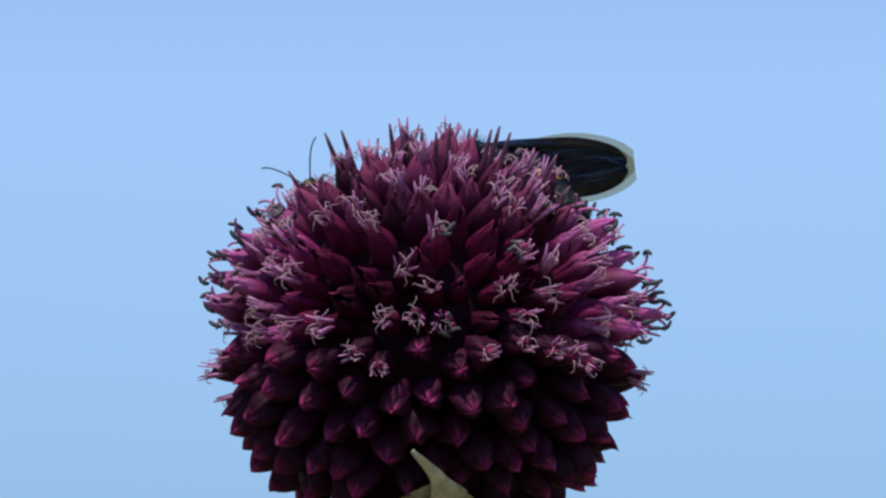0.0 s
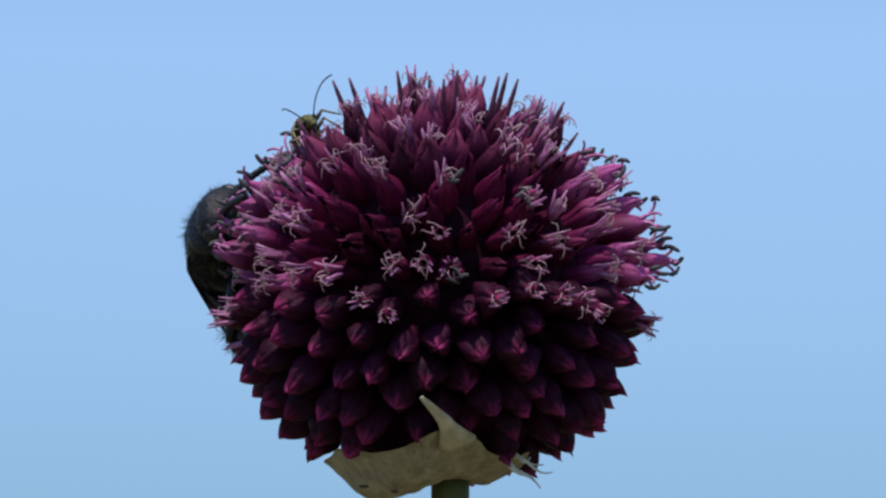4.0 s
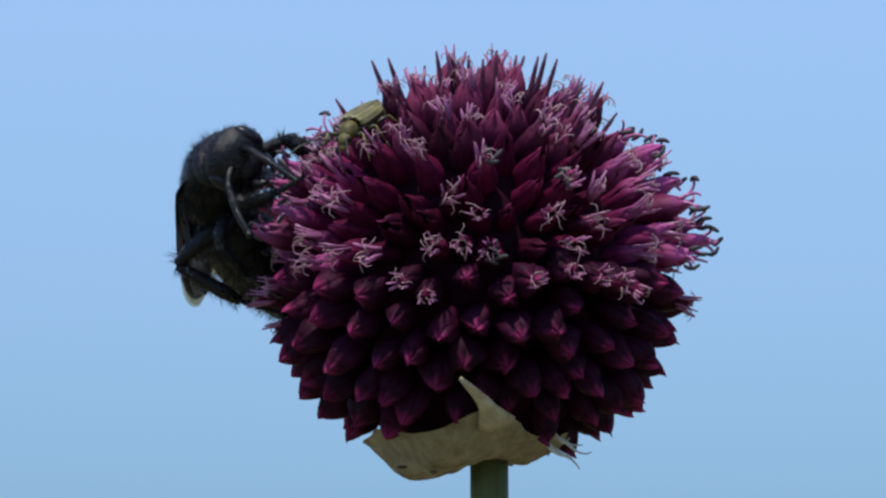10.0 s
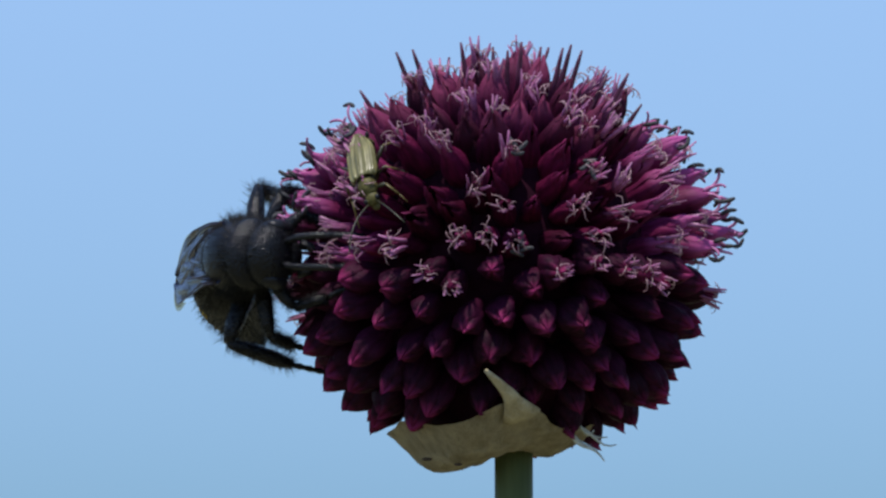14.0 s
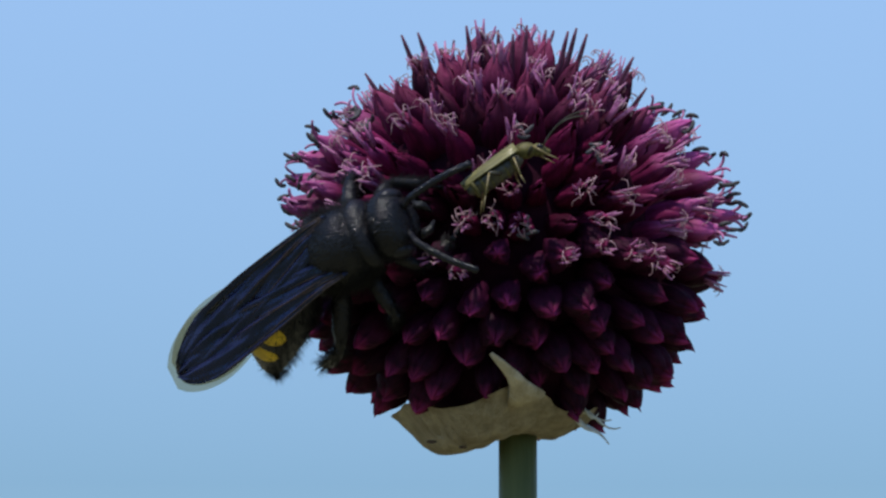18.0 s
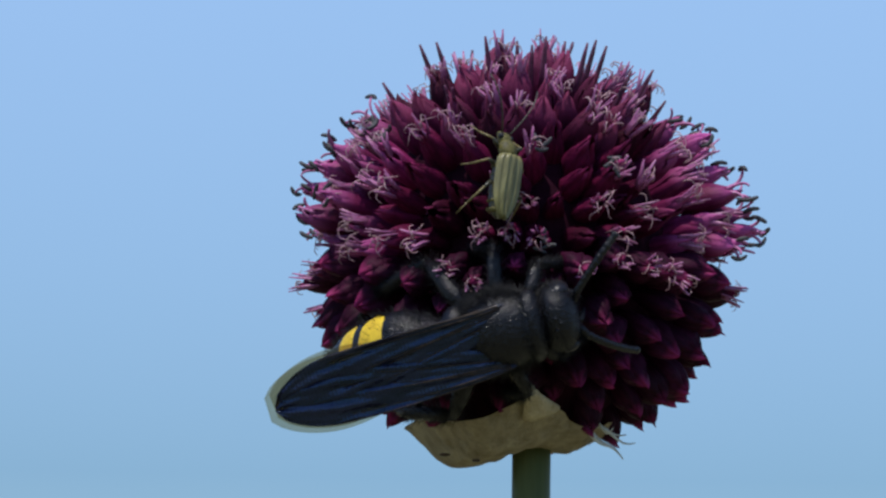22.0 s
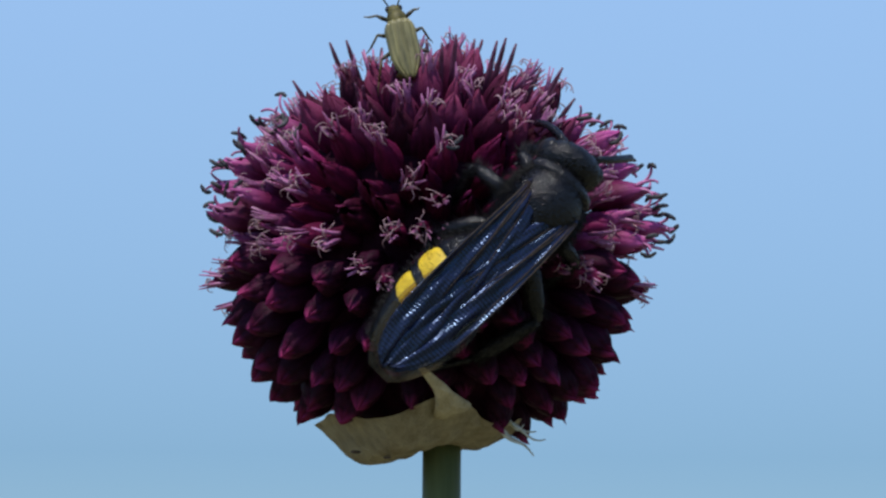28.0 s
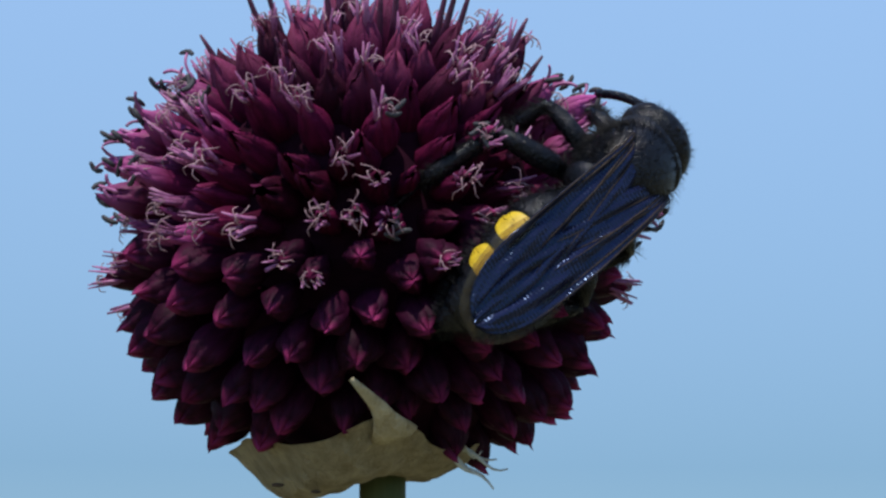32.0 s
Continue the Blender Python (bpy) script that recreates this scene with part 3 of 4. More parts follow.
def build_wing(name, parent, side, length, width, hinge, label):
    """side +1 left, -1 right. The wing lies back along -x with its leading edge outward."""
    bm = bmesh.new()
    ns, nc = 40, 36
    top, low = [], []
    for j in range(ns + 1):
        s = j / ns * 0.999
        x, lead, trail = wing_outline(s, length, width)
        ra, rb = [], []
        for i in range(nc + 1):
            c = i / nc
            y = (lead + (trail - lead) * c) * side
            z = wing_fold(s, c)
            ra.append(bm.verts.new((x, y, z + 0.035)))
            rb.append(bm.verts.new((x, y, z - 0.035)))
        top.append(ra)
        low.append(rb)
    for g, flip in ((top, 0), (low, 1)):
        for a, b in zip(g, g[1:]):
            for i in range(nc):
                f = (a[i], a[i + 1], b[i + 1], b[i])
                bm.faces.new(f[::-1] if flip else f)
    for i in (0, nc):
        for j in range(ns):
            bm.faces.new((top[j][i], top[j + 1][i], low[j + 1][i], low[j][i]))
    bmesh.ops.recalc_face_normals(bm, faces=bm.faces[:])
    wing = part(name, bm, M_WING, parent, label)
    wing.location = Vector(hinge) * MM
    if name == "forewing":
        wing_margin(wing, side, length, width)
    # veins
    bm = bmesh.new()
    for c0, c1, s1 in ((0.02, 0.02, 0.80), (0.12, 0.10, 0.74), (0.35, 0.42, 0.62), (0.55, 0.75, 0.55), (0.2, 0.62, 0.70)):
        pts = []
        for j in range(10):
            s = 0.02 + (s1 - 0.02) * j / 9
            x, lead, trail = wing_outline(s, length, width)
            c = c0 + (c1 - c0) * j / 9
            z = wing_fold(s, c) + 0.06
            pts.append((x, (lead + (trail - lead) * c) * side, z))
        tube(bm, pts, [0.12 - 0.009 * j for j in range(10)], 5)
    part("vein", bm, M_VEIN, wing)
    return wing


def wing_margin(wing, side, length, width):
    """The paler, clear outer margin of a wing."""
    bm = bmesh.new()
    rim = []
    for j in range(33):
        q = j / 32
        if q < 0.42:
            s = 0.58 + q / 0.42 * 0.419
            x, lead, trail = wing_outline(s, length, width)
            y = lead
        else:
            s = 0.999 - (q - 0.42) / 0.58 * 0.62
            x, lead, trail = wing_outline(s, length, width)
            y = trail
        mid = Vector((-length * 0.66, -width * 0.45, 0))
        p = Vector((x, y, 0))
        out = (p - mid).normalized() * 1.35 * math.sin(math.pi * min(1, max(0, q))) ** 0.8
        s_ = -x / length
        z = -1.1 * s_ * s_ - 0.3 * s_
        rim.append([bm.verts.new((v.x, v.y * side, z + dz)) for v in (p - out * 0.15, p + out) for dz in (0.03, -0.03)])
    for a, b in zip(rim, rim[1:]):
        for i, k in ((0, 2), (2, 3), (3, 1), (1, 0)):
            bm.faces.new((a[i], a[k], b[k], b[i]))
    part("wing_margin", bm, M_WING_EDGE, wing, "pale translucent wing margin")


def build_leg(name, parent, pts, thick, rnd):
    """pts: hip, knee, ankle, foot. The thigh turns on the hip, shank and foot on the knee."""
    hip = Vector(pts[0])
    knee, ankle, foot = [Vector(p) - hip for p in pts[1:]]
    bm = bmesh.new()
    o, up = Vector((0, 0, 0)), Vector((0, 0, 0.5))
    tube(bm, [o, knee * 0.3 + up * 0.4, knee * 0.7 + up * 0.4, knee], [thick * 0.7, thick * 1.15, thick, thick * 0.6], 10)
    leg = part(name, bm, M_BLACK, parent)
    leg.location = hip * MM
    shank, toe = ankle - knee, foot - knee
    bm = bmesh.new()
    tube(bm, [o, shank * 0.25, shank * 0.75, shank], [thick * 0.55, thick * 0.8, thick * 0.9, thick * 0.55], 10)
    moving = [part("tibia", bm, M_BLACK, leg)]
    bm = bmesh.new()
    n = 5
    pts, radii = [], []
    for k in range(n):
        pts += [shank.lerp(toe, (k + 0.05) / n), shank.lerp(toe, (k + 0.85) / n)]
        radii += [0.28, 0.44 - 0.03 * k]
    tube(bm, pts, radii, 7)
    for sgn in (-1, 1):
        tube(bm, [toe, toe + Vector((0.4, sgn * 0.4, 0.0)), toe + Vector((0.6, sgn * 0.5, -0.5))], [0.16, 0.12, 0.04], 5)
    moving.append(part("tarsus", bm, M_BLACK, leg))

    def fringe(name, runs):
        bm = bmesh.new()
        for a, b, count, r in runs:
            d = (b - a).normalized()
            s = d.orthogonal().normalized()
            for _ in range(count):
                q = Matrix.Rotation(rnd.uniform(0, 6.283), 3, d) @ s
                hair(bm, a.lerp(b, rnd.random()) + q * r * 0.8, q + d * 0.7, rnd.uniform(0.5, 1.7) * min(1, r), 0.04, rnd)
        return part(name, bm, M_HAIR, leg)

    fringe("bristles", ((o, knee, 260, thick),))
    moving.append(fringe("shank_bristles", ((o, shank, 460, thick * 0.85), (shank, toe, 60, 0.3))))
    for ob in moving:
        ob.location = knee * MM
    HINGED[leg.name, "knee"] = (moving, knee.normalized(), shank.normalized())
    return leg


def build_wasp():
    rnd = random.Random(11)
    wasp = new("mammoth_wasp")
    tagged(wasp, "large hairy black wasp with two yellow bands and dark blue wings", "wasp")
    # thorax
    bm = bmesh.new()
    egg(bm, (0.9, 0, 0.3), (4.7, 4.3, 3.8), None, 32, 20, 0.85)
    egg(bm, (0.5, 0, -1.6), (4.8, 4.1, 3.0), None, 24, 14)
    thorax = part("thorax", bm, M_BLACK, wasp, "shining black pitted thorax")
    bm = bmesh.new()
    egg(bm, (4.4, 0, -0.2), (1.7, 4.2, 3.3), None, 24, 10)
    part("pronotum", bm, M_BLACK, thorax)
    bm = bmesh.new()
    egg(bm, (-2.8, 0, 2.0), (1.7, 2.5, 1.4), None, 20, 12)
    part("scutellum", bm, M_BLACK, thorax)
    bm = bmesh.new()
    egg(bm, (-3.9, 0, -0.2), (2.1, 3.9, 3.3), None, 22, 10)
    part("propodeum", bm, M_BLACK, thorax)
    bm = bmesh.new()
    for _ in range(5200):
        d = Vector((rnd.gauss(0, 1), rnd.gauss(0, 1), rnd.gauss(0, 1))).normalized()
        p = Vector((0.6 + d.x * 5.1, d.y * 4.5, -0.3 + d.z * 4.2))
        bald = d.z > 0.5 and abs(d.x) < 0.6
        if bald and rnd.random() < 0.6:
            continue
        hair(bm, p, d + Vector((-0.7, 0, 0)), rnd.uniform(0.4, 0.9) if bald else rnd.uniform(0.6, 1.8), 0.04, rnd)
    part("thorax_hair", bm, M_HAIR, thorax, "short black fur")
    # head, in mm from the neck
    NECK = Vector((5.4, 0, -0.4))
    dx, dz = -5.4, 0.4
    bm = bmesh.new()
    egg(bm, (7.2 + dx, 0, -1.0 + dz), (2.35, 3.9, 3.3), None, 26, 16, 0.85)
    egg(bm, (8.3 + dx, 0, -2.9 + dz), (1.3, 2.2, 1.7), None, 18, 10)
    head = part("head", bm, M_BLACK, wasp, "broad glossy black head")
    head.location = NECK * MM
    HINGED["head"] = head
    for sg in (1, -1):
        bm = bmesh.new()
        egg(bm, (7.7 + dx, sg * 3.1, -1.3 + dz), (1.35, 0.95, 2.0), None, 16, 12)
        part("eye", bm, M_EYE, head, "dark compound eye")
        bm = bmesh.new()
        tube(bm, [(8.8 + dx, sg * 1.7, -4.0 + dz), (9.8 + dx, sg * 1.4, -4.8 + dz), (10.4 + dx, sg * 0.5, -5.2 + dz)], [0.7, 0.5, 0.15], 8)
        part("mandible", bm, M_BLACK, head)
    for y, x in ((0.0, 7.4), (0.7, 6.8), (-0.7, 6.8)):
        bm = bmesh.new()
        egg(bm, (x + dx, y, 2.15 + dz), (0.3, 0.3, 0.25), None, 8, 6)
        part("ocellus", bm, M_BLACK, head)
    bm = bmesh.new()
    for _ in range(1500):
        d = Vector((rnd.gauss(0, 1), rnd.gauss(0, 1), rnd.gauss(0, 1))).normalized()
        hair(bm, Vector((7.2 + dx + d.x * 2.2, d.y * 3.8, -1.2 + dz + d.z * 3.2)), d, rnd.uniform(0.3, 1.0), 0.035, rnd)
    part("head_hair", bm, M_HAIR, head)
    for sg in (1, -1):
        bm = bmesh.new()
        pts, radii = [(0, 0, 0), (0.7, sg * 0.3, 0.5), (1.4, sg * 0.5, 0.8)], [0.42, 0.48, 0.36]
        at = Vector(pts[-1])
        for k in range(11):
            nxt = at + Vector((0.72, sg * (0.06 - 0.012 * k), 0.10 - 0.03 * k))
            pts += [at.lerp(nxt, 0.25), at.lerp(nxt, 0.75), at.lerp(nxt, 1.0)]
            radii += [0.46, 0.46, 0.38 if k < 10 else 0.2]
            at = nxt
        tube(bm, pts, radii, 9)
        feeler = part("antenna", bm, M_BLACK, head, "thick segmented black antenna")
        feeler.location = Vector((9.1 + dx, sg * 1.2, -1.0 + dz)) * MM
        HINGED["antenna", sg] = feeler
    # abdomen: seven overlapping rings on a down-curved arc
    arc, total = 25.0, 19.0

    def on_arc(s):
        return (-arc * math.sin(s / arc), -arc * (1 - math.cos(s / arc)))

    def girth(s):
        k = s / total
        return 4.9 * (math.sin(min(1, (k + 0.10) / 0.42) * math.pi / 2) if k < 0.32 else max(0.08, 1 - ((k - 0.32) / 0.70) ** 2.1))

    cuts = [0, 2.2, 6.0, 10.0, 13.4, 16.2, 18.0, 19.0]
    abdomen, bands = None, []
    for i in range(7):
        s0, s1 = cuts[i], cuts[i + 1] + (0.35 if i < 6 else 0)
        bm = bmesh.new()
        nr = 24 if i in (2, 3) else 8
        ss = [s0 + (s1 - s0) * j / nr for j in range(nr + 1)]
        pts = [on_arc(s) for s in ss]
        puff = [1.0 - 0.05 * (1 - j / nr) for j in range(nr + 1)]
        shell(bm, pts, [girth(s) * q for s, q in zip(ss, puff)], [girth(s) * 0.84 * q for s, q in zip(ss, puff)], 72 if i in (2, 3) else 28)
        bm.faces.ensure_lookup_table()
        name = "abdomen" if i == 0 else "tergite"
        ob = part(name, bm, M_BLACK, abdomen or wasp, "black abdomen ring crossed by a yellow band" if i in (2, 3) else "")
        if i == 0:
            abdomen = ob
        if i in (2, 3):
            bands.append((s0, cuts[i + 1]))
    for b, (s0, s1) in enumerate(bands):
        bm = bmesh.new()
        wide, rows = 1.62, []
        for j in range(49):
            th = (j / 48 * 2 - 1) * wide
            body_k = max(0.02, 1 - abs(th / wide) ** 7) ** 0.5
            notch = math.exp(-(th / 0.34) ** 2)
            mid, half = 0.46 + (-0.05 if b == 0 else 0.06) * notch, 0.38 * body_k * (1 - (0.26 if b == 0 else 0.16) * notch) + 0.03 * noise.noise(Vector((th * 5, b * 7, 0)))
            row = []
            for q in range(7):
                s = s0 + (s1 - s0) * (mid + half * (q / 3 - 1))
                x, z = on_arc(s)
                g = girth(s) * (0.955 + 0.045 * (s - s0) / (s1 - s0)) + 0.03 + (0.02 if 0 < q < 6 else -0.05)
                row.append(bm.verts.new((x - math.sin(s / arc) * math.cos(th) * g * 0.84, math.sin(th) * g, z + math.cos(s / arc) * math.cos(th) * g * 0.84)))
            rows.append(row)
        for a, c in zip(rows, rows[1:]):
            for q in range(6):
                bm.faces.new((a[q], a[q + 1], c[q + 1], c[q]))
        bmesh.ops.recalc_face_normals(bm, faces=bm.faces[:])
        part("yellow_band", bm, M_YELLOW, abdomen, "bright yellow notched band")
    bm = bmesh.new()
    for _ in range(2200):
        s = rnd.uniform(0.3, total)
        x, z = on_arc(s)
        ang = rnd.uniform(0, 6.283)
        g = girth(s)
        if math.sin(ang) > 0.2 and 6.5 < s < 15 and rnd.random() < 0.75:
            continue
        d = Vector((-0.35, math.cos(ang), math.sin(ang)))
        hair(bm, (x, math.cos(ang) * g * 0.98, z + math.sin(ang) * g * 0.82), d, rnd.uniform(0.5, 1.3), 0.04, rnd)
    part("abdomen_hair", bm, M_HAIR, abdomen, "black fringe of hair")
    abdomen.location = Vector((-4.6, 0, -0.7)) * MM
    HINGED["abdomen"] = abdomen
    # wings
    for sg in (1, -1):
        hw = build_wing("hindwing", wasp, sg, 17.0, 5.2, (-0.6, sg * 3.4, 3.3), "short dark hindwing")
        fw = build_wing("forewing", wasp, sg, 27.0, 7.1, (1.9, sg * 3.6, 3.7), "long dark blue forewing with ribbed membrane")
        HINGED["hindwing", sg], HINGED["forewing", sg] = hw, fw
    # legs
    for sg in (1, -1):
        for key, pts, th in (("foreleg", ((4.2, 2.2, -3.0), (6.0, 6.2, -1.8), (8.8, 7.6, -4.6), (11.6, 8.4, -7.4)), 1.0),
                             ("midleg", ((0.6, 2.8, -3.4), (1.2, 8.4, -1.2), (-1.8, 10.8, -4.4), (-1.2, 14.2, -8.2)), 1.15),
                             ("hindleg", ((-3.0, 2.4, -3.2), (-7.0, 8.6, 0.0), (-13.6, 11.4, -4.8), (-17.2, 13.0, -9.4)), 1.4)):
            leg = build_leg(key, wasp, [(x, y * sg, z) for x, y, z in pts], th * 0.74, rnd)
            HINGED[key, sg] = leg
    return wasp


wasp = build_wasp()


# ---- the beetle: x ahead, z up, in mm ----
def build_beetle():
    beetle = new("flower_beetle")
    tagged(beetle, "slender olive-yellow beetle with ribbed wing cases and long feelers", "beetle")
    bm = bmesh.new()
    egg(bm, (-1.6, 0, -0.45), (3.7, 1.45, 1.25), None, 18, 14, 0.8)
    body = part("abdomen", bm, M_BEETLE_DARK, beetle, "dark ringed underside")
    bm = bmesh.new()
    for k in range(6):
        x = -4.4 + k * 1.0
        egg(bm, (x, 0, -0.5), (0.36, 1.5, 1.28), None, 14, 6)
    part("abdomen_ring", bm, M_BEETLE, body)
    for sg in (1, -1):
        bm = bmesh.new()
        rows = []
        for j in range(15):
            k = j / 14
            x = 1.9 - 7.3 * k
            w = 1.78 * (math.sin(min(1, (k + 0.16) / 0.3) * math.pi / 2) if k < 0.2 else 1 - 0.78 * max(0, (k - 0.5) / 0.5) ** 2.2)
            row = []
            for i in range(13):
                c = i / 12
                y = 0.03 + w * math.sin(c * math.pi / 2)
                z = 0.15 + 1.15 * math.cos(c * math.pi / 2) ** 0.7 * (1 - 0.45 * k * k) + 0.12 * math.cos(c * 6 * math.pi)
                row.append(bm.verts.new((x, y * sg, z)))
            rows.append(row)
        for a, b in zip(rows, rows[1:]):
            for i in range(12):
                bm.faces.new((a[i], a[i + 1], b[i + 1], b[i]))
        bmesh.ops.recalc_face_normals(bm, faces=bm.faces[:])
        bmesh.ops.solidify(bm, geom=bm.faces[:], thickness=0.12)
        part("wing_case", bm, M_ELYTRA, beetle, "yellow-olive wing case with raised ribs")
    bm = bmesh.new()
    egg(bm, (2.6, 0, -0.1), (1.25, 1.15, 0.95), Matrix.Rotation(radians(24), 3, "Y"), 16, 10, 0.8)
    part("pronotum", bm, M_BEETLE, beetle)
    bm = bmesh.new()
    egg(bm, (3.9, 0, -0.85), (0.95, 0.85, 0.75), Matrix.Rotation(radians(38), 3, "Y"), 14, 10)
    egg(bm, (4.5, 0, -1.45), (0.6, 0.5, 0.4), Matrix.Rotation(radians(45), 3, "Y"), 10, 8)
    head = part("head", bm, M_BEETLE, beetle)
    for sg in (1, -1):
        bm = bmesh.new()
        egg(bm, (4.15, sg * 0.72, -0.65), (0.36, 0.3, 0.36), None, 10, 8)
        part("eye", bm, M_EYE, head)
        bm = bmesh.new()
        at = Vector((4.5, sg * 0.5, -0.8))
        pts = [at.copy()]
        for k in range(11):
            at = at + Vector((0.62 - 0.015 * k, sg * (0.34 - 0.01 * k), 0.34 - 0.06 * k))
            pts.append(at.copy())
        tube(bm, pts, 0.09, 6)
        part("antenna", bm, M_BEETLE_DARK, beetle, "long thread-like dark feeler")
        for pts in (((2.6, 0.7, -0.7), (3.4, 2.2, -0.2), (4.2, 2.9, -1.9), (4.9, 3.3, -3.0)),
                    ((0.7, 0.9, -0.8), (0.9, 2.6, -0.1), (0.4, 3.4, -2.1), (0.3, 3.9, -3.2)),
                    ((-0.9, 0.9, -0.9), (-2.3, 2.8, 0.0), (-4.1, 3.4, -1.9), (-5.3, 3.7, -3.2))):
            a, b, c, d = [Vector((x, y * sg, z)) for x, y, z in pts]
            bm = bmesh.new()
            tube(bm, [a, a.lerp(b, 0.6), b], [0.2, 0.27, 0.16], 7)
            leg = part("leg", bm, M_BEETLE_DARK, beetle)
            bm = bmesh.new()
            tube(bm, [b, c], [0.14, 0.13], 6)
            tube(bm, [c, c.lerp(d, 0.5), d], [0.10, 0.09, 0.05], 5)
            part("tibia", bm, M_BEETLE_LEG, leg)
    return beetle


beetle = build_beetle()

# ---- what moves: seconds, place in mm from the flower's middle, turn in degrees ----
WASP_WAY = [
    (0, -1.1, 18.0, 19.7, 50, 2, 171),
    (0.5, -4.4, 23.1, 19.4, 54, 4, 177),
    (1, -8.2, 25.4, 18.0, 57, 9, -172),
    (1.5, -13.5, 24.1, 14.0, 64, -8, -149),
    (2, -19.4, 21.9, 1.2, 70, 8, -128),
    (2.5, -21.9, 17.9, 1.8, 72, -7, -114),
    (3, -25.6, 10.8, 8.5, 69, -15, -103),
    (3.5, -25.5, 9.2, 5.9, 75, -19, -101),
    (5.5, -28.9, 5.2, 5.1, 74, -33, -97),
    (6, -28.9, 4.2, 4.5, 74, -28, -97),
    (6.5, -28.6, 4.4, 4.1, 76, -29, -96),
    (7, -28.7, 4.5, 2.7, 77, -32, -95),
    (7.5, -28.8, 3.1, 4.6, 76, -43, -86),
    (8, -29.1, 0.9, 6.4, 74, -60, -71),
    (8.5, -29.6, 0.5, 8.5, 63, -47, -69),
    (9, -31.0, -0.5, 8.5, 63, -23, -81),
    (9.5, -31.4, -1.0, 10.7, 63, -23, -81),
    (10, -30.7, -0.6, 9.5, 60, -23, -79),
    (10.5, -30.1, -1.8, 10.0, 52, -19, -69),
    (11, -30.0, -2.6, 8.9, 53, -16, -71),
    (11.5, -31.4, -4.2, 5.9, 57, -15, -72),
    (12, -31.2, -10.4, 4.3, 63, -11, -73),
    (12.5, -30.1, -9.2, 4.6, 67, -9, -76),
    (13, -33.3, -4.1, -2.8, 83, 13, -78),
    (13.5, -31.9, -4.2, -1.4, 83, 11, -78),
    (14.5, -30.2, -8.1, -1.7, 86, -10, -53),
    (15.5, -27.6, -13.0, -2.4, 88, -27, -60),
    (16, -24.3, -17.7, -4.5, 93, -23, -47),
    (16.5, -24.0, -17.9, -3.6, 93, -28, -46),
    (17, -20.7, -20.5, -4.4, 99, -19, -48),
    (17.5, -22.8, -17.9, -5.5, 102, -24, -40),
    (18, -19.1, -22.0, -4.9, 100, -20, -38),
    (18.5, -18.6, -22.3, -5.0, 101, -20, -31),
    (19, -13.1, -26.2, -3.4, 90, -28, -8),
    (19.5, -15.7, -24.7, -3.4, 98, -24, -25),
    (20, -13.0, -26.2, -3.9, 98, -17, -20),
    (20.5, -13.9, -24.9, -7.6, 105, -10, -32),
    (21, -5.2, -25.1, -14.6, 115, 0, -9),
    (21.5, -3.1, -26.6, -12.4, 114, -23, -15),
    (22, -3.3, -26.2, -13.2, 111, -11, -9),
    (22.5, -3.5, -25.2, -14.9, 123, -20, -21),
    (23, 1.0, -26.3, -13.3, 118, -42, -18),
    (23.5, -3.6, -27.2, -10.8, 121, -45, -31),
    (24, -2.8, -27.9, -9.2, 125, -61, -36),
    (24.5, -0.7, -28.6, -7.3, 110, -50, -17),
    (25.5, 2.2, -29.2, -3.6, 100, -47, -5),
    (26.5, 5.7, -28.7, -3.8, 99, -40, 1),
    (27, 7.1, -28.6, 0.4, 89, -31, 14),
    (27.5, 6.5, -28.5, -4.1, 100, -38, 6),
    (28, 10.9, -27.4, -0.2, 93, -51, 15),
    (28.5, 12.3, -26.7, 2.6, 81, -55, 32),
    (29, 12.2, -26.8, 1.6, 90, -50, 17),
    (29.5, 11.1, -27.2, 2.8, 87, -55, 18),
    (30, 17.7, -23.3, 3.9, 86, -35, 29),
    (30.5, 15.7, -24.5, 4.7, 85, -29, 25),
    (31, 16.3, -24.5, 2.0, 89, -35, 24),
    (31.5, 17.6, -23.6, 1.7, 90, -40, 26),
    (32, 23.0, -18.3, 2.9, 88, -35, 38),
]
